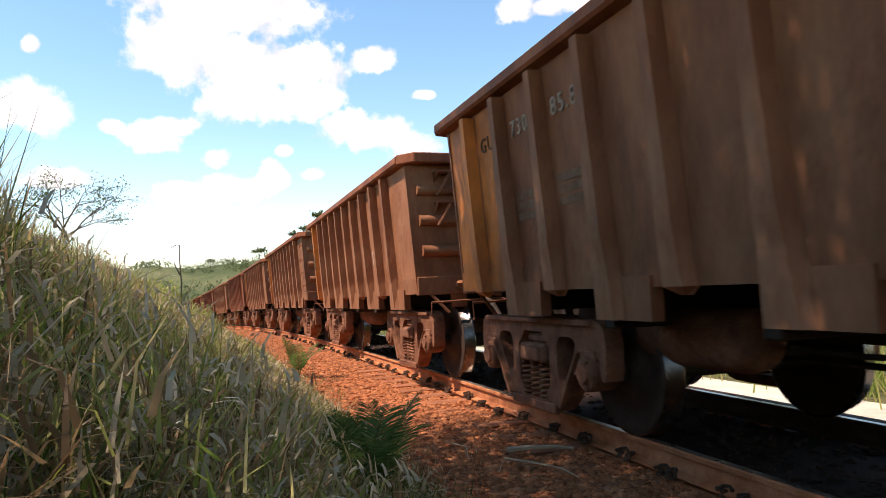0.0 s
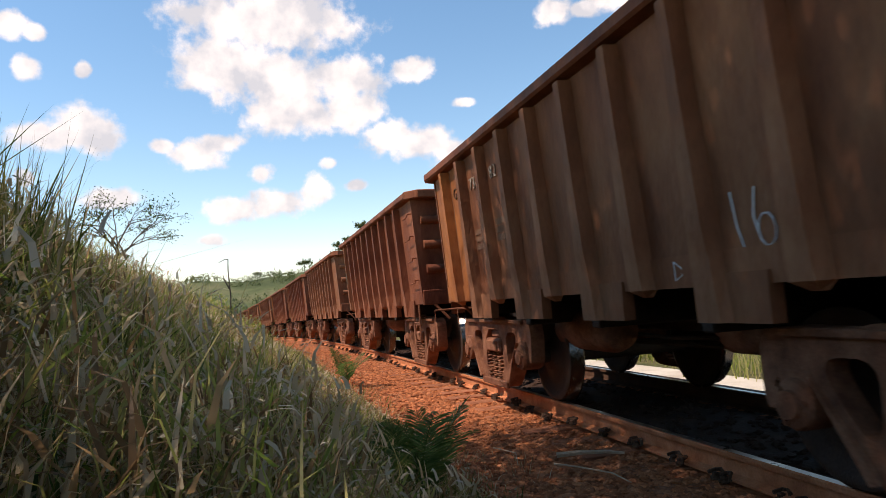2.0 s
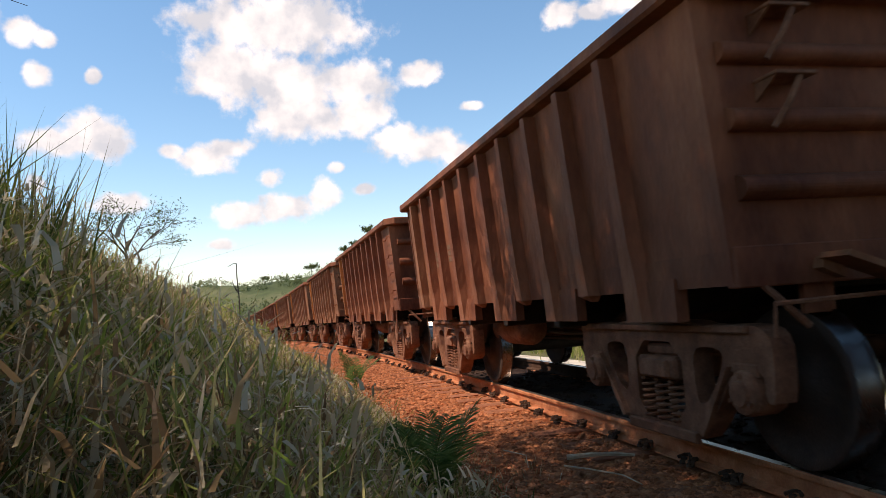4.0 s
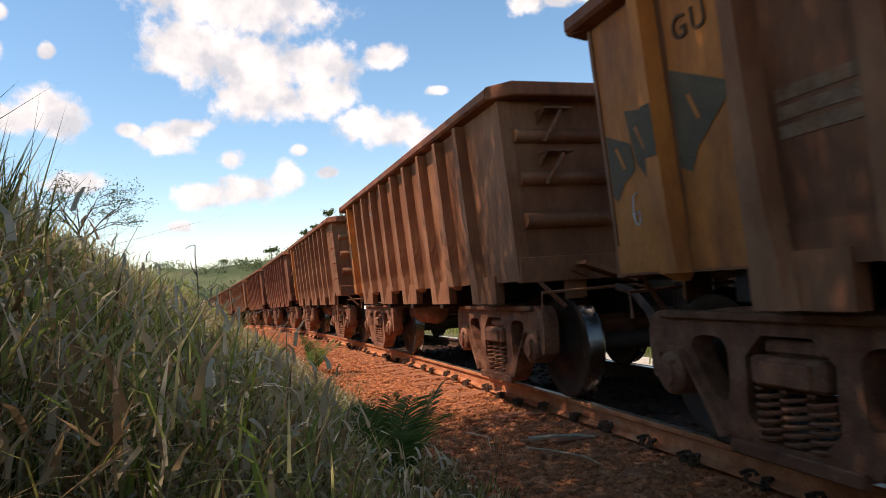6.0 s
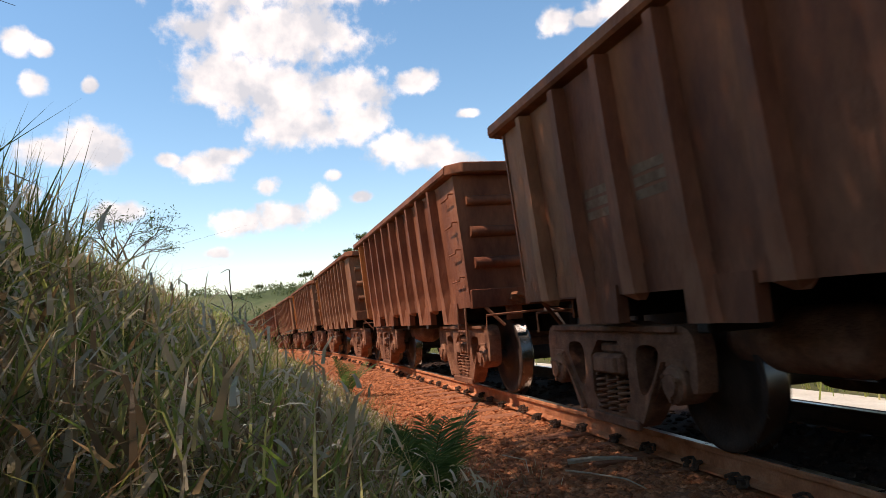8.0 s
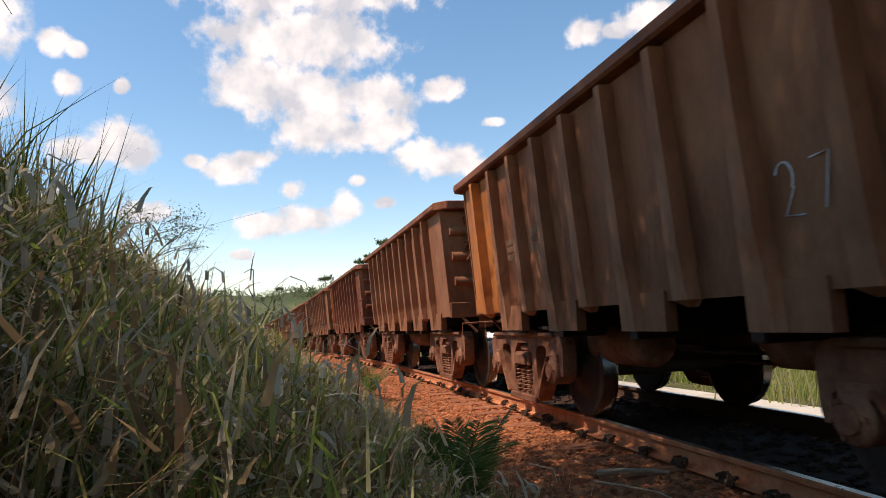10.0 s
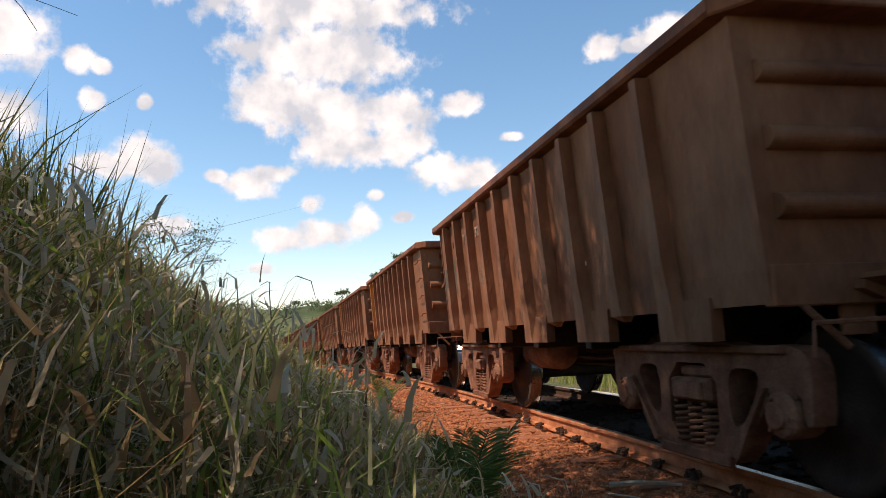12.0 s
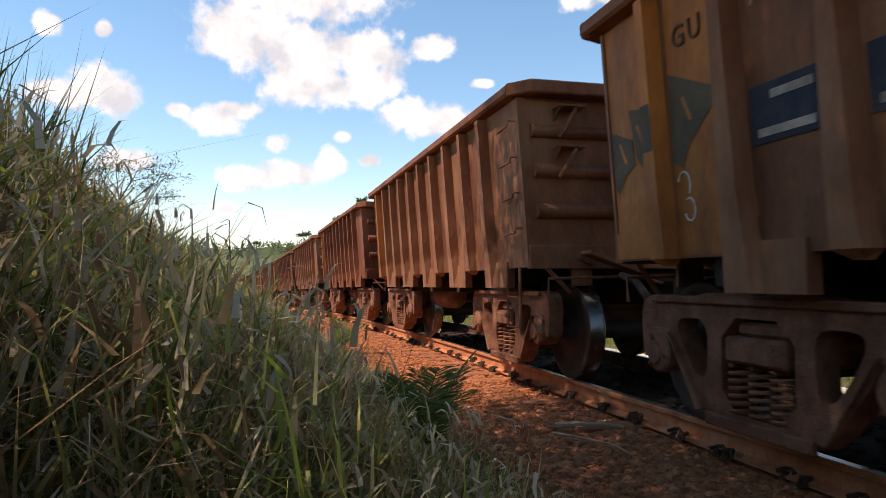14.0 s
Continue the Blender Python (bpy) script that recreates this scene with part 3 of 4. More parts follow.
        tube(bm, [(-1.22, e * (HALF + 0.03), 1.05), (-1.02, e * (HALF + 0.10), 0.82)], 0.02, 6)
        part("end_strut", bm, BOGIE, w)
    if end_holds:
        for z in (2.47, 2.10):
            for s in (-1, 1):
                bm = bmesh.new()
                box(bm, s * 1.0 - 0.13, s * 1.0 + 0.13, -HALF - 0.19, -HALF - 0.0, z + 0.04, z + 0.06, 0.004)
                prism(bm, [(-HALF - 0.18, z + 0.045), (-HALF, z + 0.045), (-HALF, z - 0.06)], "x", s * 1.0 - 0.12, s * 1.0 - 0.105)
                tube(bm, [(s * 0.97, -HALF - 0.17, z + 0.03), (s * 1.04, -HALF - 0.16, z - 0.1), (s * 1.12, -HALF - 0.12, z - 0.23)], 0.018, 6)
                part("end_foothold", bm, BOGIE, w)
    if rungs:
        for z in (2.42, 2.08, 1.75, 1.42):
            bm = bmesh.new()
            x = -side_x(z)
            tube(bm, [(x, -HALF + 0.12, z), (x - 0.06, -HALF + 0.12, z), (x - 0.06, -HALF + 0.15, z - 0.04), (x - 0.06, -HALF + 0.45, z - 0.05), (x, -HALF + 0.48, z - 0.02)], 0.010, 6)
            part("ladder_rung", bm, skin, w)
        bm = bmesh.new()
        x = -SILL_X - 0.05
        tube(bm, [(x, -HALF + 0.12, 1.06), (x, -HALF + 0.12, 0.50), (x, -HALF + 0.45, 0.50), (x, -HALF + 0.45, 1.06)], 0.014, 6)
        tube(bm, [(x, -HALF + 0.12, 0.78), (x, -HALF + 0.45, 0.78)], 0.014, 6)
        part("stirrup_step", bm, BOGIE, w)
    # floor, centre sill, load
    bm = bmesh.new()
    box(bm, -SILL_X + 0.03, SILL_X - 0.03, -HALF + 0.03, HALF - 0.03, Z_SILL + 0.02, Z_SILL + 0.06)
    part("floor_plate", bm, DARK, w)
    bm = bmesh.new()
    box(bm, -0.2, 0.2, -HALF + 0.85, HALF - 0.85, 0.68, Z_SILL + 0.02, 0.01)
    part("centre_sill", bm, DARK, w)
    for y, half, z in ((-1.38, 0.06, 0.80), (0, 0.06, 0.80), (1.38, 0.06, 0.80), (-2.80, 0.18, 0.89), (2.80, 0.18, 0.89)):
        bm = bmesh.new()
        box(bm, -SILL_X + 0.06, SILL_X - 0.06, y - half, y + half, z, Z_SILL + 0.02, 0.01)
        part("cross_bearer", bm, DARK, w)
    bm = bmesh.new()
    nx, ny = 8, 30
    rows = []
    for j in range(ny + 1):
        y = -HALF + 0.06 + (BODY - 0.12) * j / ny
        row = []
        for i in range(nx + 1):
            x = (RIM_X - 0.06) * (2 * i / nx - 1)
            edge = min(1 - abs(2 * i / nx - 1), (1 - abs(2 * j / ny - 1)) * 3)
            row.append(bm.verts.new((x, y, Z_RIM - 0.30 + 0.5 * min(1, edge * 1.6) ** 0.8 + 0.07 * noise.noise((x * 3, y * 3, len(skin.name))))))
        rows.append(row)
    for a, b in zip(rows, rows[1:]):
        for i in range(nx):
            bm.faces.new((a[i], a[i + 1], b[i + 1], b[i]))
    part("ore_load", bm, ORE, w, "dark heaped iron ore", True)
    # underframe fittings
    bm = bmesh.new()
    lathe(bm, [(0.05, -0.55), (0.17, -0.52), (0.2, -0.42), (0.2, 0.42), (0.17, 0.52), (0.05, 0.55)], 20, "y")
    r = part("air_reservoir", bm, BOGIE, w, "", True)
    r.location = (-0.72, 1.25, 0.72)
    bm = bmesh.new()
    lathe(bm, [(0.06, -0.3), (0.15, -0.28), (0.15, 0.2), (0.1, 0.24), (0.04, 0.4)], 16, "y")
    r = part("brake_cylinder", bm, BOGIE, w, "", True)
    r.location = (-0.62, -0.9, 0.74)
    bm = bmesh.new()
    tube(bm, [(-0.5, -3.4, 0.74), (-0.5, -1.4, 0.70), (-0.55, 0.2, 0.66), (-0.5, 2.0, 0.70), (-0.5, 3.4, 0.74)], 0.018, 6)
    tube(bm, [(-0.3, -2.4, 0.6), (-0.3, 2.4, 0.56)], 0.022, 6)
    part("brake_rigging", bm, DARK, w)
    for y in (-2.80, 2.80):
        build_bogie(w, y)
    # worn data blocks
    for y0, y1, z0, z1 in ((2.02, 2.48, 1.60, 1.84), (1.32, 1.78, 1.63, 1.87)):
        bm = bmesh.new()
        for i in range(3):
            wall_strip(bm, -1, y0, y1, z0 + (z1 - z0) * i / 3, z0 + (z1 - z0) * (i + 0.72) / 3, 0.005, 0.003)
        part("stencilled_data", bm, STENCIL, w, "rows of worn illegible stencilled data")
    return w


RIB_CACHE = {}
VARIANTS = [(RUST, True, False), (RUST, True, True), (RUST_DARK, False, True), (RUST, False, False), (RUST_DARK, True, False)]
ORDER = [0, 0, 0, 1, 0, 2, 3, 4, 2, 1, 0, 1, 4, 2, 0, 1, 0, 2, 3, 1, 0, 1, 4, 0, 2, 3, 1, 0]
TEMPLATES = [build_wagon(v) for v in VARIANTS]
FLEET = []
used = set()
for i, kind_of in enumerate(ORDER):
    if kind_of in used:
        FLEET.append(copy_thing(TEMPLATES[kind_of], pose(0, -40, 0)))
    else:
        used.add(kind_of)
        FLEET.append(TEMPLATES[kind_of])

# wagon FIRST has its far end at JOINT metres along the line at the start
JOINT, FIRST = 6.60, 1


# the play in the couplings: how far single wagons stand from an even spacing
SLACK = {5: -0.22, 12: -0.17, 16: -0.24, 18: -0.12}


def gone(t):
    """How many wagons have gone by."""
    return 1.3836 * t - 0.0008 * t * t


def wagon_y(i, t):
    return JOINT - HALF - 0.06 + SLACK.get(i, 0.0) + PITCH * (i - FIRST - gone(t))


# ---- paint at the far end of each wagon ----
def strip_over_rib(bm, y, z0, z1):
    """Paint on the proud face of the stake at y, on the side towards the bank."""
    x0, x1 = -(side_x(z0) + 0.109), -(side_x(z1) + 0.109)
    v = [bm.verts.new(p) for p in ((x0, y - 0.055, z0), (x0, y + 0.055, z0), (x1, y + 0.048, z1), (x1, y - 0.048, z1))]
    bm.faces.new(v)


def plate(bm, points, proud):
    """A thin painted shape of (y, z) points on the side wall towards the bank."""
    front = [bm.verts.new((-(side_x(z) + proud), y, z)) for y, z in points]
    bm.faces.new(front)


def paint_far_end(w, mat, label, emblem):
    """Two painted bays with the stake between them, and the worn emblem across both."""
    for y0, y1 in ((3.41, HALF - 0.012), (2.71, 3.19)):
        bm = bmesh.new()
        wall_strip(bm, -1, y0, y1, 1.243, Z_RIM - 0.10, 0.004, 0.003)
        wall_strip(bm, -1, y0, y1, Z_SILL + 0.01, 1.241, 0.016, 0.004)
        part("painted_bay", bm, mat, w, label)
    ob = part("stake", rib_mesh(-1, False), mat, w)
    ob.location = (0, 3.30, 0)
    if not emblem:
        return
    dark = []
    dark.append([(3.90, 2.00), (3.64, 1.90), (3.62, 1.74), (3.76, 1.68), (3.85, 1.58), (3.90, 1.62)])
    dark.append([(3.66, 2.10), (3.42, 2.05), (3.42, 1.74), (3.50, 1.66), (3.60, 1.78)])
    dark.append([(3.19, 2.20), (2.76, 2.02), (2.74, 1.97), (3.02, 1.76), (3.10, 1.64), (3.19, 1.68)])
    for pts in dark:
        bm = bmesh.new()
        plate(bm, [(y, z - 0.07) for y, z in pts], 0.009)
        part("emblem_shape", bm, LOGO, w, "worn dark grey painted emblem")
    bm = bmesh.new()
    strip_over_rib(bm, 3.30, 1.69, 1.97)
    part("emblem_shape", bm, LOGO, w)
    for y, z in ((3.76, 1.82), (3.53, 1.90), (3.02, 1.95)):
        bm = bmesh.new()
        plate(bm, [(y + 0.05, z + 0.01), (y + 0.02, z + 0.015), (y - 0.05, z - 0.125), (y - 0.02, z - 0.13)], 0.013)
        part("emblem_bar", bm, mat, w)


STRONG, WEAK = (1, 2, 3, 9, 10, 11, 15, 17, 19, 20), (4, 8, 13, 14, 21, 22)
for i, w in enumerate(FLEET):
    if i in STRONG:
        paint_far_end(w, OCHRE, "faded ochre painted bay", i not in (1, 15, 17))
    else:
        paint_far_end(w, OCHRE_FADED if i in WEAK else RUST, "rust-stained bay with little paint left", i in (5, 16, 18))


# ---- clouds ----
def build_clouds():
    """Fair-weather clouds on a far shell, drifting slowly: soft lobes broken up by noise."""
    groups = [[(1.4, 22.3, 8.0, 2.6), (-2.2, 18.9, 4.4, 2.6), (1.6, 17.8, 5.4, 2.6), (2.7, 15.4, 4.2, 1.9), (7.3, 17.7, 3.4, 2.2), (7.6, 15.6, 2.9, 2.2), (0.8, 26.0, 10.5, 2.4)],
              [(10.2, 13.3, 2.5, 1.4), (13.0, 12.7, 2.6, 1.5), (15.6, 11.7, 2.2, 1.2)],
              [(-2.2, 8.1, 2.2, 1.2), (1.0, 8.4, 2.6, 1.2), (4.3, 9.2, 1.3, 1.4)],
              [(-4.6, 12.2, 2.3, 1.2), (-2.9, 13.1, 1.7, 0.8), (-7.0, 12.9, 0.9, 0.6), (0.1, 10.8, 1.0, 0.8)],
              [(-12.2, 13.9, 2.5, 1.8), (-14.8, 13.4, 2.3, 1.2), (-10.7, 9.0, 2.0, 0.9)],
              [(12.7, 18.2, 1.9, 1.0), (16.7, 15.6, 1.0, 0.4), (24.7, 21.8, 1.6, 1.1), (27.1, 21.6, 1.4, 0.6), (-3.9, 5.7, 1.1, 0.5), (5.5, 11.4, 0.8, 0.5), (7.7, 9.6, 0.9, 0.5)],
              [(-16.9, 20.6, 1.1, 1.0), (-15.5, 20.3, 0.8, 0.6), (-15.9, 17.9, 1.0, 1.0), (-12.3, 18.0, 0.6, 0.6), (-21.5, 21.5, 3.0, 2.4), (-21.5, 16.3, 2.3, 1.8), (-16.2, 10.4, 0.7, 0.6), (29.6, 22.2, 2.6, 1.3)]]
    far = 1800.0
    bm = bmesh.new()
    uv = bm.loops.layers.uv.new("uv")
    az = [-60 + 3 * i for i in range(41)]
    els = [1 + 2.5 * j for j in range(17)]
    rows = [[bm.verts.new((far * math.sin(radians(a)) * math.cos(radians(e)), far * math.cos(radians(a)) * math.cos(radians(e)), far * math.sin(radians(e)))) for a in az] for e in els]
    for j in range(len(els) - 1):
        for i in range(len(az) - 1):
            f = bm.faces.new((rows[j][i], rows[j][i + 1], rows[j + 1][i + 1], rows[j + 1][i]))
            for lp, (u, v) in zip(f.loops, ((i, j), (i + 1, j), (i + 1, j + 1), (i, j + 1))):
                lp[uv].uv = (az[u], els[v])
    m = bpy.data.materials.new("cloud")
    m.use_nodes = True
    n, l = m.node_tree.nodes, m.node_tree.links
    n.remove(n["Principled BSDF"])
    co = n.new("ShaderNodeTexCoord")
    warp = n.new("ShaderNodeTexNoise")
    warp.inputs["Scale"].default_value, warp.inputs["Detail"].default_value, warp.inputs["Roughness"].default_value = 0.50, 9, 0.57
    l.new(co.outputs["UV"], warp.inputs["Vector"])
    last = None
    for g in groups:
        for a, e, ra, re in g:
            sub = n.new("ShaderNodeVectorMath")
            sub.operation = "SUBTRACT"
            sub.inputs[1].default_value = (a, e, 0)
            l.new(co.outputs["UV"], sub.inputs[0])
            mul = n.new("ShaderNodeVectorMath")
            mul.operation = "MULTIPLY"
            mul.inputs[1].default_value = (1 / ra, 1 / re, 0)
            l.new(sub.outputs[0], mul.inputs[0])
            ln = n.new("ShaderNodeVectorMath")
            ln.operation = "LENGTH"
            l.new(mul.outputs[0], ln.inputs[0])
            if last is None:
                last = ln.outputs["Value"]
            else:
                mn = n.new("ShaderNodeMath")
                mn.operation = "SMOOTH_MIN"
                mn.inputs[2].default_value = 0.18
                l.new(last, mn.inputs[0])
                l.new(ln.outputs["Value"], mn.inputs[1])
                last = mn.outputs[0]
    # density = noise less the distance
    mul = n.new("ShaderNodeMath")
    mul.operation = "MULTIPLY_ADD"
    mul.inputs[1].default_value, mul.inputs[2].default_value = 1.9, 0.24
    l.new(warp.outputs["Fac"], mul.inputs[0])
    den = n.new("ShaderNodeMath")
    den.operation = "SUBTRACT"
    l.new(mul.outputs[0], den.inputs[0])
    l.new(last, den.inputs[1])
    edge = n.new("ShaderNodeMapRange")
    edge.interpolation_type = "SMOOTHSTEP"
    edge.inputs["From Min"].default_value, edge.inputs["From Max"].default_value = 0.02, 0.62
    edge.inputs["To Max"].default_value = 0.97
    l.new(den.outputs[0], edge.inputs["Value"])
    # soft grey hollows inside the thick parts
    hollow = n.new("ShaderNodeTexNoise")
    hollow.inputs["Scale"].default_value, hollow.inputs["Detail"].default_value = 0.32, 6
    l.new(co.outputs["UV"], hollow.inputs["Vector"])
    ramp = n.new("ShaderNodeValToRGB")
    el = ramp.color_ramp.elements
    el[0].position, el[0].color = 0.38, (0.60, 0.65, 0.71, 1)
    el[1].position, el[1].color = 0.60, (1.0, 0.99, 0.97, 1)
    l.new(hollow.outputs["Fac"], ramp.inputs[0])
    glow = n.new("ShaderNodeEmission")
    glow.inputs["Strength"].default_value = 0.80
    l.new(ramp.outputs[0], glow.inputs["Color"])
    clear = n.new("ShaderNodeBsdfTransparent")
    mix = n.new("ShaderNodeMixShader")
    l.new(edge.outputs[0], mix.inputs[0])
    l.new(clear.outputs[0], mix.inputs[1])
    l.new(glow.outputs[0], mix.inputs[2])
    l.new(mix.outputs[0], n["Material Output"].inputs[0])
    return tagged(part("backdrop_clouds", bm, m), "white fair-weather cumulus clouds in a blue sky", "clouds", "", "structure")


CLOUDS = build_clouds()


# ---- numpy meshes for what nobody could count ----
def mesh_from_arrays(name, verts, tris):
    me = bpy.data.meshes.new(name)
    me.vertices.add(len(verts))
    me.vertices.foreach_set("co", verts.astype(np.float32).ravel())
    me.loops.add(len(tris) * 3)
    me.loops.foreach_set("vertex_index", tris.astype(np.int32).ravel())
    me.polygons.add(len(tris))
    me.polygons.foreach_set("loop_start", np.arange(0, len(tris) * 3, 3, dtype=np.int32))
    me.update(calc_edges=True)
    me.shade_flat()
    return me


def blades(base, length, width, heading, lean, curl, levels=3):
    """Tapered, bending blades of grass. All arguments are arrays."""
    n = len(base)
    d = np.stack([np.cos(heading), np.sin(heading), np.zeros(n)], 1)
    side = np.stack([-np.sin(heading), np.cos(heading), np.zeros(n)], 1)
    turn = np.random.rand(n) * 3.1416
    side = side * np.cos(turn)[:, None] + d * np.sin(turn)[:, None]
    pts = []
    p = base.copy()
    for k in range(levels + 1):
        w = width * (1 - (k / levels) ** 1.6)
        if k < levels:
            pts += [p - side * w[:, None] / 2, p + side * w[:, None] / 2]
        else:
            pts += [p]
        a = lean + curl * (k / levels) ** 1.4
        step = (length / levels)[:, None]
        p = p + (d * np.sin(a)[:, None] + np.array([0, 0, 1.0]) * np.cos(a)[:, None]) * step
    verts = np.stack(pts, 1)
    m = verts.shape[1]
    t = []
    for k in range(levels - 1):
        t += [(2 * k, 2 * k + 1, 2 * k + 3), (2 * k, 2 * k + 3, 2 * k + 2)]
    t += [(2 * levels - 2, 2 * levels - 1, 2 * levels)]
    tris = (np.array(t)[None] + (np.arange(n) * m)[:, None, None]).reshape(-1, 3)
    return verts.reshape(-1, 3), tris


def scatter_bank(n, rmin, rmax, o_lo, o_hi, per):
    """Tufts on the bank, thinning out with distance along the line: places, offsets, headings and each tuft's vigour."""
    m = max(1, n // per)
    cy = rmin * (rmax / rmin) ** np.random.rand(m)
    co = o_lo + (o_hi - o_lo) * np.random.rand(m)
    vigour = 0.62 + 0.62 * np.random.rand(m)
    pick = np.random.randint(0, m, n)
    wide = 0.055 * (1 + 0.07 * cy[pick])
    dx, dy = np.random.randn(n) * wide, np.random.randn(n) * wide
    y, o = cy[pick] + dy, co[pick] + dx
    x = RAIL_X + np.array([bend(v)[0] for v in y]) + o
    heading = np.arctan2(dy, dx) + 0.7 * np.random.randn(n)
    keep = np.hypot(x, y) > 1.4
    x, y, o, heading, vigour = x[keep], y[keep], o[keep], heading[keep], vigour[pick][keep]
    z = np.array([ground_z(a, b) for a, b in zip(x, y)])
    return np.stack([x, y, z - 0.03], 1), o, heading, vigour


def patch(base, scale, seed):
    return np.array([noise.noise((b[0] * scale + seed, b[1] * scale, b[2] * scale)) for b in base])


def build_grass(name, n, mat, label, rmin, rmax, o_lo, o_hi, len_lo, len_hi, wide, lean, curl, seed, want=0.0, per=22, lift=0.0, levels=3):
    base, o, heading, vigour = scatter_bank(n, rmin, rmax, o_lo, o_hi, per)
    pn = patch(base, 0.8, seed)
    if want:
        keep = np.random.rand(len(base)) < np.clip(0.5 + want * pn, 0.03, 1)
        base, o, heading, vigour, pn = base[keep], o[keep], heading[keep], vigour[keep], pn[keep]
    k = len(base)
    tall = np.clip((-1.22 - o) / 1.6, 0.26, 1.06) * vigour
    r = np.hypot(base[:, 0], base[:, 1])
    tall = tall * (1 - 0.22 * np.clip((r - 4.5) / 4.0, 0, 1))
    length = (len_lo + (len_hi - len_lo) * np.random.rand(k) ** 1.5) * tall * (1 + 0.35 * pn)
    width = wide * (0.6 + 0.8 * np.random.rand(k)) * (1 + 0.06 * r)
    le = np.abs(np.random.randn(k)) * lean
    cu = np.random.rand(k) * curl
    base[:, 2] += lift * np.random.rand(k) ** 1.4 * tall
    v, t = blades(base, length, width, heading, le, cu, levels)
    ob = link_mesh(name, mesh_from_arrays(name, v, t), mat)
    return tagged(ob, label, "grass", "", "stuff")


np.random.seed(4)
build_grass("green_grass", 76000, GRASS, "dense green tall grass covering the railway bank", 0.7, 62, -7.0, -1.4, 0.26, 0.70, 0.0098, 0.85, 3.2, 3.1, 1.2)
build_grass("dry_grass", 116000, DRY, "withered brown grass and dead leaves on the bank", 0.7, 62, -6.5, -1.45, 0.18, 0.56, 0.0098, 0.70, 2.8, 9.7, 1.2)
build_grass("sunlit_grass", 76000, LIT, "yellow-green grass along the top of the bank, coloured bright for sunlight", 3.2, 66, -9.0, -2.0, 0.28, 0.70, 0.011, 0.48, 2.2, 17.3, 1.0)
build_grass("withered_leaves", 90000, DRY, "curled dead leaves hanging in the grass", 0.8, 30, -6.0, -1.45, 0.09, 0.22, 0.0135, 1.2, 3.2, 77.1, 1.3, 12, 0.40, 2)
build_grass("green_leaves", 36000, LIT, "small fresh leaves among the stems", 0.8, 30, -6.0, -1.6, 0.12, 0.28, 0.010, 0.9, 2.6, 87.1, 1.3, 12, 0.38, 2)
build_grass("tall_blades", 1000, GRASS, "long stiff grass blades standing above the bank", 2.9, 4.5, -4.9, -3.85, 0.58, 0.88, 0.014, 0.28, 0.6, 23.1, 0.0, 14)
build_grass("broad_blades", 800, GRASS, "broad arching grass blades near the track", 1.9, 7, -4.2, -1.7, 0.35, 0.7, 0.012, 0.7, 2.2, 31.1, 0.0, 6)
build_grass("pale_blades", 1500, PALE, "bleached arching dead grass blades", 1.6, 9, -4.6, -1.5, 0.22, 0.55, 0.0085, 0.9, 3.4, 37.1, 0.0, 5)
build_grass("bleached_leaves", 26000, PALE, "small curled pale leaves in the grass, coloured bright as sun glints", 1.6, 14, -5.4, -1.5, 0.06, 0.15, 0.0125, 1.1, 4.4, 61.1, 0.8, 5, 0.60, 3)
build_grass("trackside_grass", 9000, DRY, "short dry tufts at the edge of the ballast", 1.6, 40, -1.75, -1.0, 0.3, 0.6, 0.005, 0.5, 1.5, 41.1, 2.2)


def build_far_side_grass():
    k = 26000
    x = 10.2 + 12 * np.random.rand(k) ** 1.5 + 0.5 * np.random.randn(k)
    y = -4 + 60 * np.random.rand(k)
    base = np.stack([x, y, np.array([ground_z(a, b) for a, b in zip(x, y)]) - 0.02], 1)
    pn = patch(base, 0.5, 51)
    v, t = blades(base, (0.45 + 0.6 * np.random.rand(k)) * (1 + 0.8 * pn), 0.02 + 0.02 * np.random.rand(k), np.random.rand(k) * 6.283, np.abs(np.random.randn(k)) * 0.3, np.random.rand(k) * 1.3)
    tagged(link_mesh("far_side_grass", mesh_from_arrays("far_side_grass", v, t), LIT), "yellow-green grass beyond the sandy track", "grass", "", "stuff")


build_far_side_grass()


# ---- palms ----
def frond_mesh(length, leaflets, leaf_len, droop):
    """A pinnate leaf that starts at the origin and leans along +y."""
    bm = bmesh.new()
    pts = []
    for i in range(11):
        u = i / 10
        a = 0.25 + droop * u
        pts.append(Vector((0, length * u * math.sin(a * 0.9), length * u * math.cos(a * 0.75))))
    tube(bm, pts, 0.007, 4, 0.3)
    for i in range(leaflets):
        u = 0.18 + 0.8 * i / leaflets
        j = min(9, int(u * 10))
        p = pts[j].lerp(pts[j + 1], u * 10 - j)
        d = (pts[j + 1] - pts[j]).normalized()
        for s in (-1, 1):
            ln = leaf_len * math.sin(math.pi * (0.15 + 0.8 * u)) ** 0.6 * random.uniform(0.85, 1.1)
            out = Vector((s * 1.0, 0, 0)) * 0.85 + d * 0.75 + Vector((0, 0, random.uniform(-0.15, 0.1)))
            out.normalize()
            tip = p + out * ln + Vector((0, 0, -0.12 * ln))
            mid = p + out * ln * 0.5
            wv = d * 0.0075
            a, b = bm.verts.new(p - wv * 0.4), bm.verts.new(p + wv * 0.4)
            c, e = bm.verts.new(mid + wv), bm.verts.new(mid - wv)
            f = bm.verts.new(tip)
            bm.faces.new((a, b, c, e))
            bm.faces.new((e, c, f))
    return bm


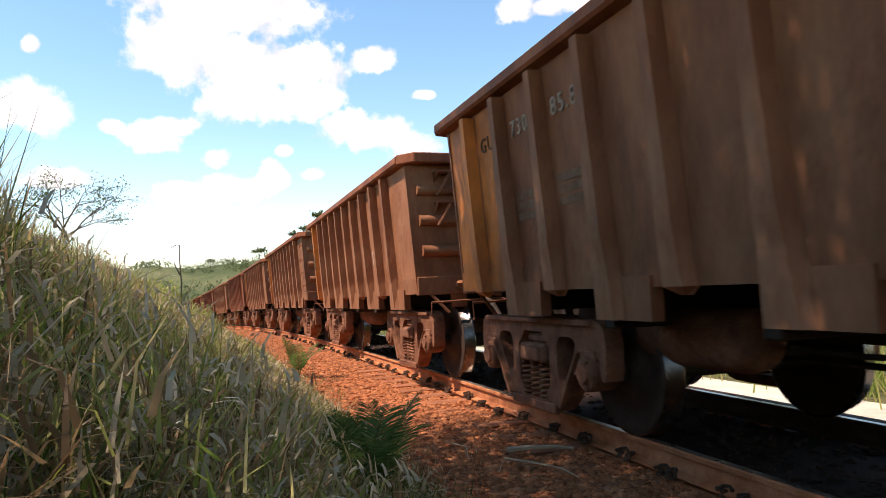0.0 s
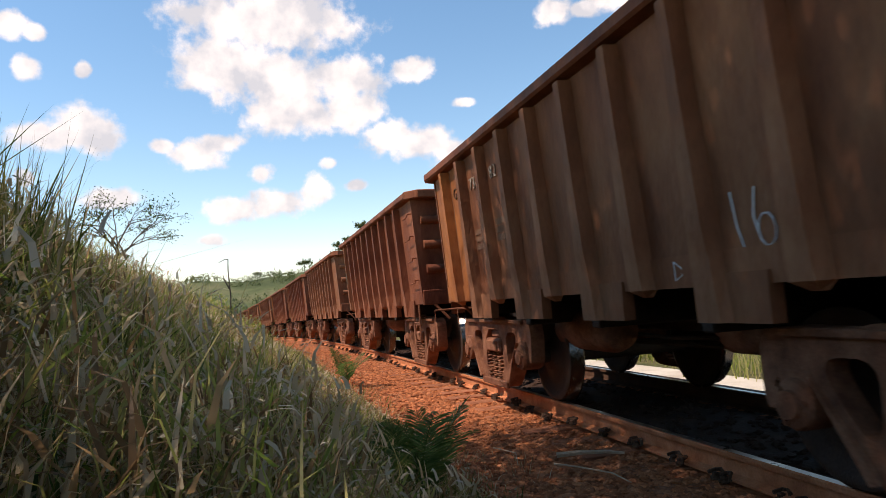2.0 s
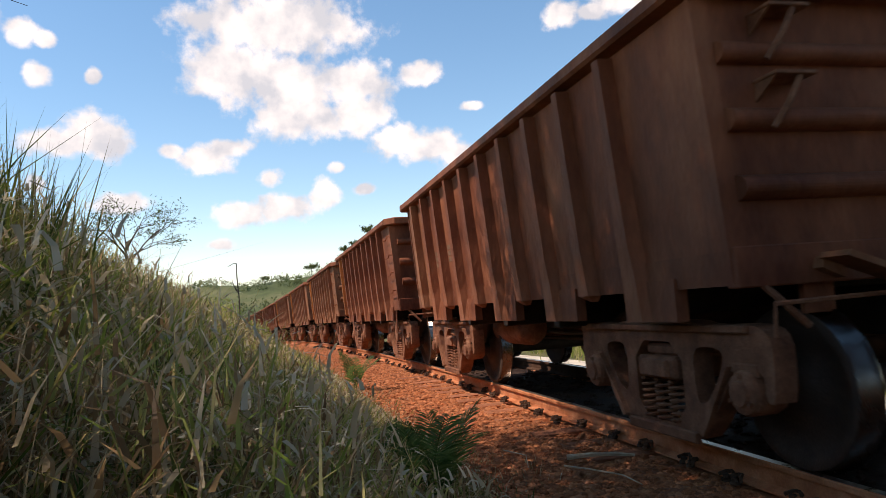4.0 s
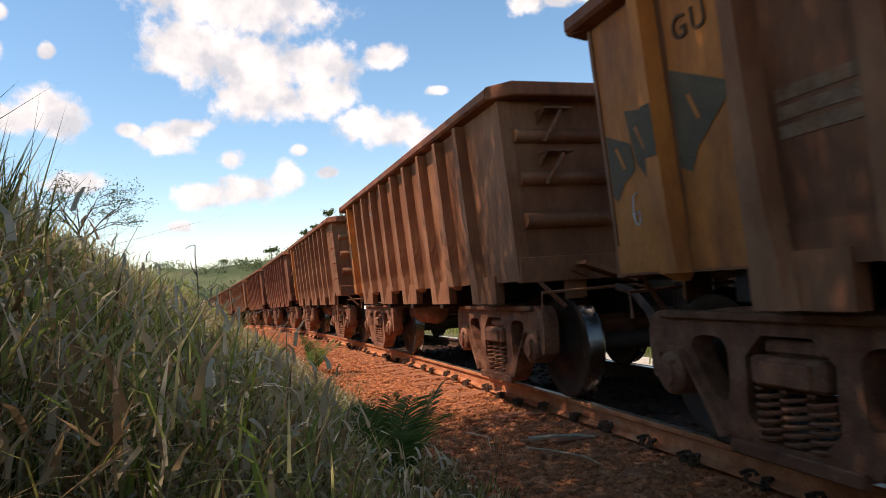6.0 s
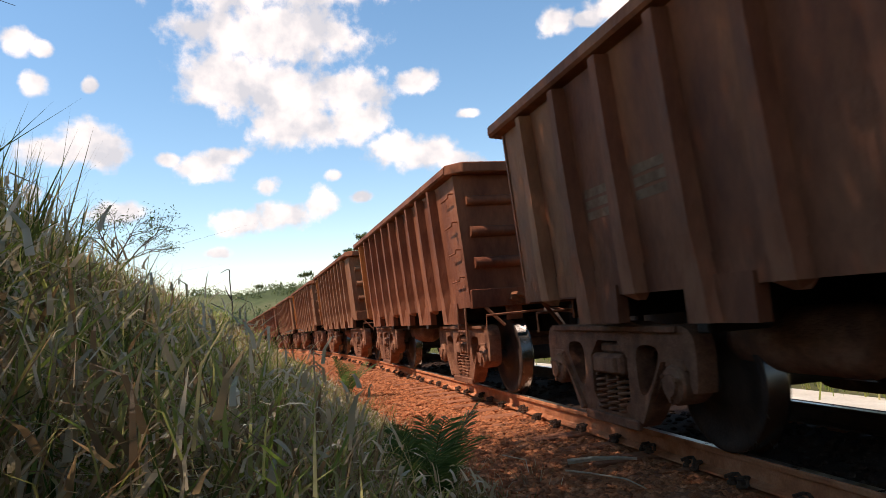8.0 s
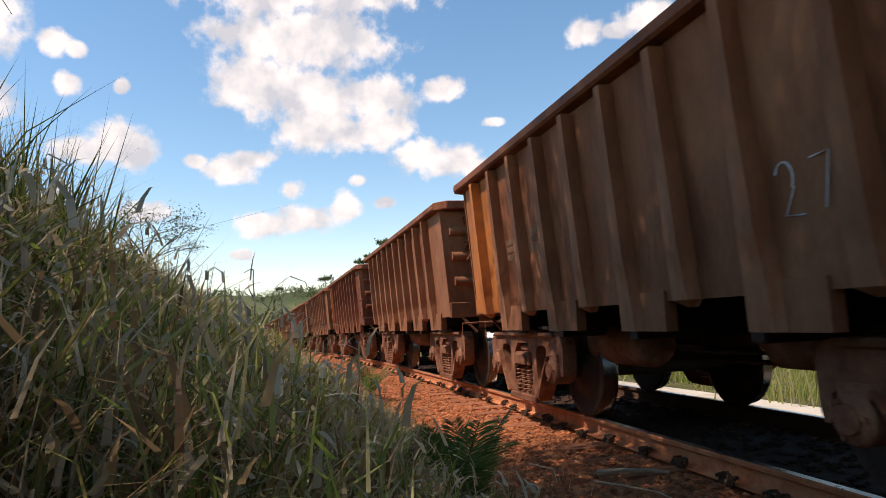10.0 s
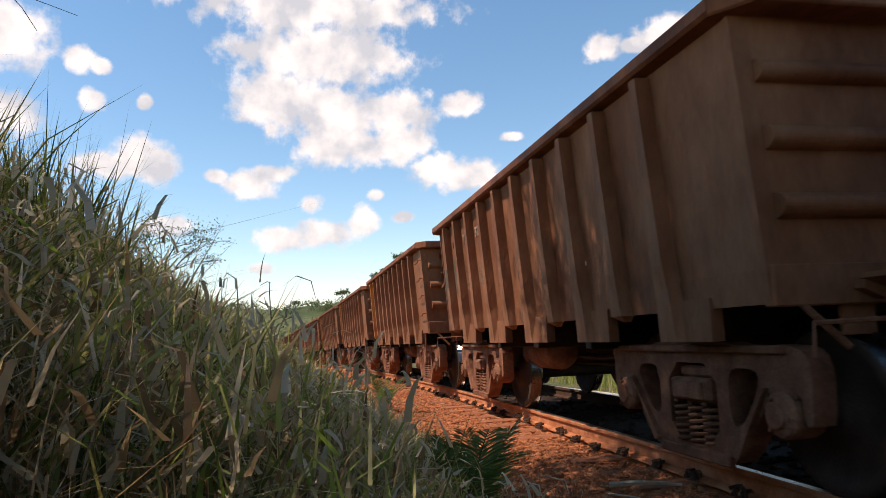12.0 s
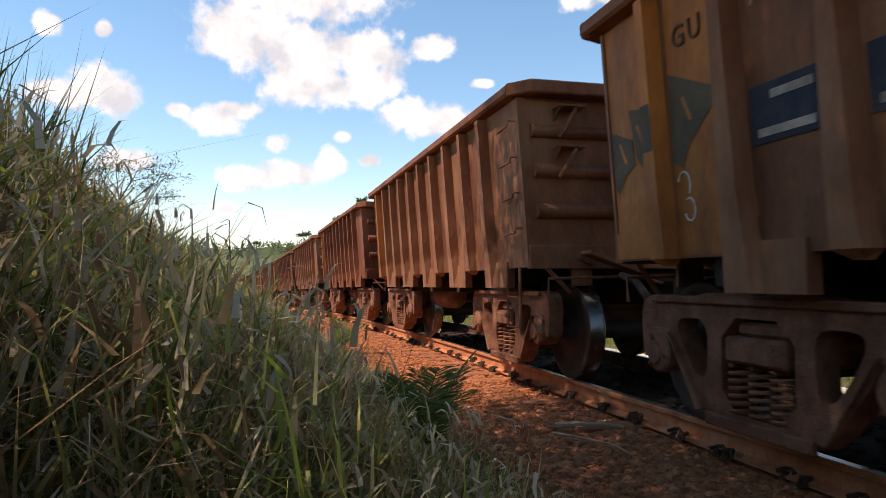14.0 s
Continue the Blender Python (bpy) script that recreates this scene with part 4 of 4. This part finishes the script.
def build_palm(x, y, size, fronds, seed, label):
    random.seed(seed)
    w = thing("palm_seedling", pose(x, y, ground_z(x, y) - 0.02), label, "palm", "young palms by the track")
    for i in range(fronds):
        droop = random.uniform(0.1, 1.0)
        ob = part("frond", frond_mesh(size * random.uniform(0.8, 1.15), 26, size * 0.38, droop), PALM, w)
        ob.rotation_euler = (0, random.uniform(-0.1, 0.1), 6.283 * i / fronds + random.uniform(-0.4, 0.4))


build_palm(0.66, 3.55, 0.56, 7, 2, "young palm with dark green feathery fronds")
build_palm(0.94, 4.4, 0.50, 5, 3, "young palm with fronds leaning over the ballast")
build_palm(1.12, 11.5, 0.6, 6, 5, "small palm at the edge of the ballast")


# ---- trees ----
def grow(bm, start, way, length, radius, depth, tips, spread, flat=0.0, kids=3):
    """A limb that splits into thinner ones; collects the tips."""
    pts = [Vector(start)]
    d = Vector(way).normalized()
    for k in range(4):
        d = (d + Vector((random.uniform(-1, 1), random.uniform(-1, 1), random.uniform(-1, 1))) * 0.16).normalized()
        pts.append(pts[-1] + d * length / 4)
    tube(bm, pts, radius, 6 if depth > 1 else 4, 0.6)
    if depth <= 1:
        tips.append((pts[-1], d))
        tips.append((pts[2], d))
    if depth == 0:
        return
    for k in range(kids):
        nd = d + Vector((random.uniform(-1, 1), random.uniform(-1, 1), random.uniform(-1, 1))) * spread
        nd.z = nd.z * (1 - flat) + flat * 0.12
        at = pts[random.choice((2, 3, 4, 4))] if k else pts[4]
        grow(bm, at, nd, length * random.uniform(0.6, 0.8), radius * 0.55, depth - 1, tips, spread, flat, kids)


def leaf_cloud(name, centres, per, radius, size, mat, parent, label=""):
    c = np.repeat(np.array(centres), per, axis=0)
    k = len(c)
    c = c + np.random.randn(k, 3) * radius
    a, b = np.random.randn(k, 3), np.random.randn(k, 3)
    a /= np.linalg.norm(a, axis=1)[:, None]
    b -= a * (a * b).sum(1)[:, None]
    b /= np.linalg.norm(b, axis=1)[:, None]
    s = size * (0.6 + 0.8 * np.random.rand(k))[:, None]
    v = np.stack([c - a * s, c + b * s * 0.4, c + a * s, c - b * s * 0.4], 1).reshape(-1, 3)
    t = (np.array([(0, 1, 2), (0, 2, 3)])[None] + (np.arange(k) * 4)[:, None, None]).reshape(-1, 3)
    return link_mesh(name, mesh_from_arrays(name, v, t), mat, parent, label)


def build_shade_tree():
    """The broad tree on the bank behind the camera whose crown shades the near wagons."""
    random.seed(11)
    np.random.seed(11)
    x, y = -5.6, 1.2
    z = ground_z(x, y)
    w = thing("shade_tree", pose(0, 0, 0), "broad leafy tree on the bank shading the line", "tree")
    bm = bmesh.new()
    tips = []
    tube(bm, [(x, y, z - 0.2), (x + 0.1, y, z + 1.2), (x + 0.35, y + 0.1, z + 2.4), (x + 0.6, y + 0.2, z + 3.2)], 0.28, 10, 0.7)
    top = Vector((x + 0.6, y + 0.2, z + 3.0))
    for k in range(9):
        a = 2 * math.pi * k / 9 + 0.3
        grow(bm, top, (math.cos(a), math.sin(a), 0.55), 3.1, 0.11, 2, tips, 0.6, 0.35, 3)
    part("trunk", bm, BARK, w)
    cs = []
    while len(cs) < 300:
        cx, cy, cz = random.uniform(-6.4, 0.2), random.uniform(-1.2, 6.9), random.uniform(6.0, 9.0)
        e = ((cx + 2.75) / 2.6) ** 4 + ((cy - 2.8) / 4.0) ** 4 + ((cz - 7.4) / 1.8) ** 2
        if e < 1.0 and cz > 6.0 + 0.6 * max(0, cy - 4.6) and noise.noise((cx * 0.7, cy * 0.7, cz * 0.7)) > (-0.8 if cx > -3.9 else 0.22):
            cs.append((cx, cy, cz))
    leaf_cloud("crown", cs, 285, 0.78, 0.052, LEAF, w)
    # bare twigs reaching out on the far side of the crown
    for bx, by, bz, tx, ty, tz in ((-4.9, 4.4, 5.5, -2.7, 7.4, 4.75), (-5.0, 4.2, 5.3, -3.4, 7.4, 4.6), (-5.2, 4.0, 4.8, -3.2, 7.4, 3.75)):
        bm = bmesh.new()
        t2 = []
        grow(bm, (bx, by, bz), (tx - bx, ty - by, tz - bz), (Vector((tx, ty, tz)) - Vector((bx, by, bz))).length * 0.52, 0.02, 2, t2, 0.45, 0.2, 3)
        part("branch", bm, BARK, w)


build_shade_tree()


def build_umbrella_tree():
    random.seed(5)
    np.random.seed(5)
    w = thing("flat_topped_tree", pose(-5.4, 28.0, 1.05), "sparse flat-topped tree with thin dark limbs behind the bank", "tree")
    bm = bmesh.new()
    tips = []
    tube(bm, [(0, 0, 0.5), (0.1, 0, 1.6), (0.05, 0, 2.6)], 0.09, 7, 0.8)
    for k in range(7):
        a = 2 * math.pi * k / 7
        grow(bm, (0.05, 0, 2.3 + 0.08 * k), (math.cos(a) * 0.9, math.sin(a) * 0.9, 0.85), 1.15, 0.035, 3, tips, 0.55, 0.45, 3)
    part("trunk", bm, BARK, w)
    leaf_cloud("crown", [tuple(p) for p, d in tips if random.random() < 0.55], 5, 0.12, 0.05, LEAF, w)


build_umbrella_tree()


def build_skyline_tree(x, y, h, seed, crown):
    random.seed(seed)
    np.random.seed(seed)
    w = thing("skyline_tree", pose(x, y, 0), "small tree standing on the far hillside", "tree", "trees on the far hill")
    bm = bmesh.new()
    tips = []
    z0 = hill_z(x, y)
    tube(bm, [(0, 0, z0 - 0.5), (0.1, 0, z0 + h * 0.4), (0, 0, z0 + h * 0.7)], h * 0.03, 6, 0.6)
    for k in range(4):
        grow(bm, (0, 0, z0 + h * 0.6), (math.cos(k * 1.7), math.sin(k * 1.7), 0.6), h * 0.25, h * 0.014, 1, tips, 0.6, 0.2)
    part("trunk", bm, BARK, w)
    leaf_cloud("crown", [tuple(p) for p, d in tips], crown, h * 0.07, h * 0.05, FAR_LEAF, w)


# ---- far hill ----
def hill_z(x, y):
    a = math.degrees(math.atan2(x, y))
    r = math.hypot(x, y)
    rise = min(1, max(0, (r - 110) / 130))
    top = 0.044 + 0.003 * math.sin(a * 0.9 + 1) + 0.006 * noise.noise((a * 0.35, 3, 0))
    if a > 2:
        top += min(0.055, (a - 2) * 0.009)
    if a < -5:
        top -= min(0.02, (-5 - a) * 0.003)
    return -9 + rise * (9 + r * top + 1.0)


def build_hill():
    xs = [-160 + 8 * i for i in range(46)]
    ys = [105 + 7 * j for j in range(24)]
    bm = grid_mesh("hill", xs, ys, hill_z)
    for f in bm.faces:
        f.smooth = True
    tagged(part("hill", bm, HILL), "green and tan pasture hillside in the distance", "hill", "", "structure")
    np.random.seed(21)
    random.seed(21)
    cs = []
    while len(cs) < 900:
        x, y = random.uniform(-60, 80), random.uniform(112, 262)
        if noise.noise((x * 0.03, y * 0.03, 5)) > -0.12 - (0.35 if y > 225 else 0):
            s = random.uniform(0.1, 0.9)
            cs.append((x, y, hill_z(x, y) + s))
    ob = leaf_cloud("far_woods", cs, 34, 0.7, 0.36, FAR_LEAF, None)
    tagged(ob, "scattered trees and scrub on the far hillside", "woods", "", "stuff")


build_hill()
for i, (tx, ty, th) in enumerate(((11.6, 238, 5.0), (22.8, 237, 4.2), (26.0, 238, 3.4), (30.9, 238, 5.4), (-3.5, 236, 3.2))):
    build_skyline_tree(tx, ty, th, 30 + i, 26)


def build_scrub():
    """Low bushes where the bank ends, seen over the grass at the bend."""
    np.random.seed(8)
    random.seed(8)
    for x, y, s in ((-3.6, 44, 1.0), (-5.4, 50, 1.3), (-1.6, 56, 1.1), (-8.0, 52, 1.2)):
        w = thing("bush", pose(x, y, 0), "leafy green bush beyond the grass bank", "bush", "bushes at the bend")
        z = ground_z(x, y)
        bm = bmesh.new()
        tips = []
        for k in range(5):
            grow(bm, (0, 0, z - 0.1), (math.cos(k * 1.3) * 0.6, math.sin(k * 1.3) * 0.6, 1), 0.8 * s, 0.03, 1, tips, 0.7)
        part("stem", bm, BARK, w)
        leaf_cloud("foliage", [tuple(p) for p, d in tips], 40, 0.3 * s, 0.14, LIT, w)


build_scrub()


def build_stalk():
    w = thing("dry_stalk", pose(-0.85, 16.0, ground_z(-0.85, 16.0)), "tall dead stalk with a broken drooping head", "stalk")
    z1 = 2.25 - ground_z(-0.85, 16.0)
    bm = bmesh.new()
    tube(bm, [(0, 0, 0), (0.02, 0, z1 * 0.5), (-0.01, 0, z1 * 0.85), (0.0, 0, z1)], 0.018, 6, 0.6)
    tube(bm, [(0, 0, z1), (-0.06, 0, z1 + 0.015), (-0.2, 0.0, z1 - 0.06)], 0.012, 5, 0.5)
    tube(bm, [(0, 0, z1 * 0.6), (-0.09, 0, z1 * 0.72), (-0.12, 0, z1 * 0.8)], 0.02, 5, 0.2)
    part("stem", bm, BARK, w)


build_stalk()


# ---- sleepers, clips, ballast ----
def build_sleepers():
    random.seed(6)
    bm = bmesh.new()
    box(bm, -1.42, 1.42, -0.11, 0.11, -0.33, -0.168, 0.012)
    for v in bm.verts:
        v.co += Vector((random.uniform(-0.01, 0.01), random.uniform(-0.006, 0.006), random.uniform(-0.006, 0.004)))
    plank = bpy.data.meshes.new("timber")
    bmesh.ops.recalc_face_normals(bm, faces=bm.faces)
    bm.to_mesh(plank)
    bm.free()
    bm = bmesh.new()
    lathe(bm, [(0.035, -0.168), (0.035, -0.150), (0.024, -0.146), (0.024, -0.128), (0.012, -0.122)], 8, "z")
    tube(bm, [(0.0, -0.055, -0.15), (0.005, -0.05, -0.120), (0.04, -0.02, -0.112), (0.045, 0.02, -0.118), (0.0, 0.05, -0.130)], 0.013, 5)
    clip = bpy.data.meshes.new("rail_clip")
    bmesh.ops.recalc_face_normals(bm, faces=bm.faces)
    bm.to_mesh(clip)
    bm.free()
    y = -6.0
    i = 0
    while y < 52:
        w = thing("sleeper", on_line(y) @ pose(random.uniform(-0.06, 0.06), 0, random.uniform(-0.02, 0.008), 0, 0, random.uniform(-1.5, 1.5)),
                  "weathered timber sleeper dusted with red earth", "sleeper", "sleepers under the rails", "structure")
        link_mesh("timber", plank, TIMBER, w)
        if y < 34:
            for xo, dy in ((-GAUGE / 2 - 0.105, 0.05), (-GAUGE / 2 - 0.12, -0.06), (-GAUGE / 2 + 0.105, 0.0)):
                c = link_mesh("rail_clip", clip, CLIP, w)
                c.location = (xo, dy + random.uniform(-0.02, 0.02), random.uniform(0, 0.012))
                c.rotation_euler = (0, 0, random.uniform(-0.5, 0.5))
        y += 0.56 + random.uniform(-0.03, 0.03)
        i += 1


build_sleepers()


def stone_shapes(k):
    out = []
    for i in range(k):
        bm = bmesh.new()
        bmesh.ops.create_icosphere(bm, subdivisions=1, radius=1.0)
        for v in bm.verts:
            v.co = v.co * random.uniform(0.7, 1.15)
            v.co.z *= 0.65
        bmesh.ops.triangulate(bm, faces=bm.faces)
        bm.verts.ensure_lookup_table()
        out.append((np.array([v.co[:] for v in bm.verts]), np.array([[v.index for v in f.verts] for f in bm.faces])))
        bm.free()
    return out


def scatter_stones(name, n, y_hi, o_lo, o_hi, mat, label, shapes, small, large):
    vs, ts, off = [], [], 0
    ys = 1.6 * (y_hi / 1.6) ** np.random.rand(n)
    os_ = o_lo + (o_hi - o_lo) * np.random.rand(n) ** 0.85
    for y, o in zip(ys, os_):
        sv, st = shapes[random.randrange(len(shapes))]
        s = random.uniform(small, large) * (1 + y * 0.012)
        a = random.uniform(0, 6.283)
        c, d = math.cos(a), math.sin(a)
        x = RAIL_X + bend(y)[0] + o
        z = ground_z(x, y) + s * random.uniform(-0.1, 0.35)
        p = sv * np.array([random.uniform(0.8, 1.4), 1, random.uniform(0.7, 1.1)]) * s
        vs.append(np.stack([p[:, 0] * c - p[:, 1] * d + x, p[:, 0] * d + p[:, 1] * c + y, p[:, 2] + z], 1))
        ts.append(st + off)
        off += len(sv)
    ob = link_mesh(name, mesh_from_arrays(name, np.concatenate(vs), np.concatenate(ts)), mat)
    return tagged(ob, label, "ballast", "", "stuff")


def build_ballast():
    random.seed(9)
    np.random.seed(9)
    shapes = stone_shapes(10)
    bal = scatter_stones("ballast", 30000, 40, -1.55, -0.10, STONE, "loose broken ballast stones dusted with red earth", shapes, 0.013, 0.036)
    scatter_stones("oily_ballast", 3500, 40, 0.10, 2.6, BALLAST_SHADE, "ballast between the rails coloured dark for the train's shade", shapes, 0.02, 0.042)
    meshes = [mesh_from_arrays("stone", sv, st) for sv, st in shapes]
    for i in range(290):
        y, o = random.uniform(3.2, 6.4), random.uniform(-1.25, -0.16)
        x = RAIL_X + bend(y)[0] + o
        s = random.uniform(0.022, 0.046)
        ob = link_mesh("stone", random.choice(meshes), STONE, bal)
        ob.matrix_basis = pose(x, y, ground_z(x, y) + s * 0.3, random.uniform(-20, 20), random.uniform(-20, 20), random.uniform(0, 360)) @ Matrix.Diagonal((s * random.uniform(0.9, 1.4), s, s * 0.9, 1))


build_ballast()


def build_sticks():
    for pts, r, lab in (([(2.02, 5.05, -0.14), (2.18, 4.98, -0.125), (2.36, 4.93, -0.13), (2.48, 4.86, -0.14)], 0.022, "pale split piece of wood lying on the ballast"),
                        ([(1.92, 4.85, -0.15), (2.0, 4.6, -0.13), (2.12, 4.35, -0.13), (2.15, 4.15, -0.15)], 0.008, "thin dry twig lying on the ballast"),
                        ([(1.7, 5.6, -0.15), (1.75, 5.2, -0.12), (1.66, 4.9, -0.14)], 0.006, "thin dry twig lying on the ballast")):
        bm = bmesh.new()
        tube(bm, pts, r, 6, 0.5)
        tagged(part("stick", bm, STICKM), lab, "stick", "sticks on the ballast")


build_sticks()


# ---- writing on the wagons ----
def text_mesh(words, height):
    cu = bpy.data.curves.new("writing", "FONT")
    cu.body, cu.size, cu.extrude, cu.resolution_u = words, height, 0.006, 3
    cu.space_character = 1.25
    tmp = bpy.data.objects.new("writing", cu)
    me = bpy.data.meshes.new_from_object(tmp)
    bpy.data.objects.remove(tmp)
    return me


def write_on(w, words, y, z, height, mat=None):
    """Letters on the wagon's side that faces the bank, starting at y and reading towards the near end."""
    me = text_mesh(words, height)
    ob = link_mesh("number", me, mat or PAINT, w)
    lean = math.atan2(RIM_X - SILL_X, Z_RIM - Z_SILL)
    ob.matrix_basis = Matrix.Translation((-(side_x(z) + 0.008), y, z)) @ Euler((radians(90), 0, radians(-90))).to_matrix().to_4x4() @ Matrix.Rotation(lean, 4, "X")
    return ob


NUMBERS = {1: ("GU", "7303", "85.8"), 2: ("GU", "7302", "86.6"), 3: ("GU", "7341", "81-4"), 4: ("GU", "734", "82"), 5: ("GU", "7315", "54"), 9: ("GU", "731", "57"), 10: ("GU", "734", "60."),
           16: ("GU", "729", "201"), 18: ("GU", "730", "32"), 20: ("GU", "732", "1")}
for i, w in enumerate(FLEET):
    if i in NUMBERS:
        a, b, c = NUMBERS[i]
        write_on(w, a, 3.12, 2.25, 0.18, RAISED)
        write_on(w, b, 2.46, 2.25, 0.18)
        write_on(w, c, 1.76, 2.25, 0.18)


def chalk(w, strokes, along=0.0):
    """Chalk lines of (y, z) points on the bank's side, moved along the wagon."""
    bm = bmesh.new()
    for pts in strokes:
        tube(bm, [(-(side_x(z) + 0.010), y + along, z) for y, z in pts], 0.005, 4)
    part("chalk_mark", bm, CHALK, w, "hand-drawn white chalk mark")


def arc(cy, cz, r, a0, a1, k=10):
    return [(cy - r * math.cos(radians(a0 + (a1 - a0) * i / k)), cz + 1.3 * r * math.sin(radians(a0 + (a1 - a0) * i / k))) for i in range(k + 1)]


CHALK = material("white_chalk", [(0.6, 0.58, 0.55), (0.75, 0.73, 0.70)], 20, 0.95, 0.0, 0.2, 80, 0.2)
chalk(FLEET[4], [[(-1.68, 1.52), (-1.70, 1.34), (-1.73, 1.24)], [(-1.86, 1.52), (-1.83, 1.38), (-1.85, 1.30)], arc(-1.91, 1.31, 0.06, 0, 360)], -0.13)
chalk(FLEET[4], [[(-1.10, 1.21), (-1.10, 1.10)], [(-1.10, 1.21), (-1.17, 1.17), (-1.17, 1.13), (-1.10, 1.10)]], -0.13)
chalk(FLEET[20], [arc(2.90, 1.47, 0.06, 160, -40), arc(2.86, 1.33, 0.05, 120, -160)], 0.20)
chalk(FLEET[2], [[(-2.16, 1.72), (-2.20, 1.46)], arc(-2.34, 1.65, 0.055, 120, -90), arc(-2.34, 1.51, 0.055, 90, -120)], 0.36)
chalk(FLEET[9], [[(-2.38, 1.36), (-2.44, 1.58), (-2.51, 1.40), (-2.60, 1.58), (-2.58, 1.36)]], -0.24)
chalk(FLEET[11], [arc(-2.30, 1.52, 0.06, 160, -40), [(-2.36, 1.47), (-2.28, 1.34), (-2.40, 1.33)], arc(-2.50, 1.52, 0.05, 120, -90), arc(-2.50, 1.40, 0.05, 90, -120)], -0.22)
chalk(FLEET[15], [arc(-2.18, 1.60, 0.06, 160, -40), [(-2.24, 1.55), (-2.16, 1.42), (-2.28, 1.41)], [(-2.36, 1.66), (-2.48, 1.67), (-2.42, 1.42)]], 0.36)
chalk(FLEET[9], [[(3.64, 1.54), (3.68, 1.52), (3.70, 1.42), (3.68, 1.36), (3.65, 1.35), (3.63, 1.38), (3.64, 1.43), (3.69, 1.41)]])
chalk(FLEET[18], [[(-0.9, 1.62), (-0.95, 1.42)], [(-1.6, 1.7), (-1.68, 1.52), (-1.66, 1.44)]])

SCRAWL = material("worn_pale_hand_paint", [(0.20, 0.080, 0.040), (0.33, 0.165, 0.092), (0.42, 0.24, 0.15)], 7, 0.8, 0.0, 0.1, 60, 0.3)


def painted_stroke(w, a, b, wide=0.085):
    """A broad worn brush stroke between two (y, z) points on the bank's side."""
    d = Vector((b[0] - a[0], b[1] - a[1])).normalized() * wide / 2
    bm = bmesh.new()
    plate(bm, [(a[0] - d.y, a[1] + d.x), (b[0] - d.y, b[1] + d.x), (b[0] + d.y, b[1] - d.x), (a[0] + d.y, a[1] - d.x)], 0.006)
    part("painted_stroke", bm, SCRAWL, w, "worn pale hand-painted stroke")


for a, b in (((1.62, 2.32), (1.60, 1.48)), ((1.60, 1.50), (1.36, 1.52)), ((1.62, 2.30), (1.40, 2.30)), ((1.02, 2.34), (0.80, 1.48)), ((0.80, 1.50), (0.66, 1.80)),
             ((0.10, 2.36), (0.06, 2.00)), ((0.10, 2.34), (-0.06, 2.40)), ((0.06, 2.00), (-0.08, 2.06)), ((-0.34, 2.10), (-0.40, 1.50)), ((-0.06, 1.50), (0.20, 1.48)),
             ((-0.36, 2.38), (-0.42, 2.05)), ((-0.58, 2.40), (-0.78, 1.52)), ((-1.12, 2.48), (-1.20, 2.06)), ((-1.34, 2.46), (-1.44, 2.02)), ((-1.20, 2.40), (-1.36, 2.16)),
             ((-1.74, 1.96), (-1.92, 1.62))):
    painted_stroke(FLEET[17], a, b)

BLUE = material("faded_blue_paint", [(0.022, 0.026, 0.045), (0.06, 0.05, 0.055)], 6, 0.75, 0.0, 0.1, 60, 0.25)
for y0, y1 in ((2.02, 2.50), (1.30, 1.80)):
    bm = bmesh.new()
    wall_strip(bm, -1, y0, y1, 1.58, 1.86, 0.010, 0.003)
    panel = part("painted_panel", bm, BLUE, FLEET[20], "faded blue painted data panel")
    for k in range(2):
        bm = bmesh.new()
        wall_strip(bm, -1, y0 + 0.06, y1 - 0.05 - 0.1 * k, 1.61 + 0.17 * k, 1.65 + 0.17 * k, 0.014, 0.002)
        part("data_bar", bm, PAINT, panel)


# ---- what moves ----
def motions():
    ends = [0.7 * k for k in range(21)]
    for i, w in enumerate(FLEET):
        walk(w, [(t, on_line(wagon_y(i, t))) for t in ends])
        # the wheels turn while the wagon is near enough to show it
        near = [k / FPS for k in range(421) if -5 < wagon_y(i, k / FPS) < 24]
        if not near:
            continue
        times = ([0.0] if near[0] > 0 else []) + near + ([14.0] if near[-1] < 14 else [])
        for ws in [o for o in w.children if o.name.startswith("wheelset")]:
            at = ws.location.copy()
            rows = []
            for t in times:
                tt = min(max(t, near[0]), near[-1])
                rows.append((t, pose(*at, math.degrees(PITCH * gone(tt) / R_WHEEL))))
            walk(ws, rows)
    # the clouds drift slowly to the right
    walk(CLOUDS, [(0.0, pose(0, 0, 0, 0, 0, 0.45)), (7.0, pose(0, 0, 0)), (14.0, pose(0, 0, 0, 0, 0, -0.45))])


motions()
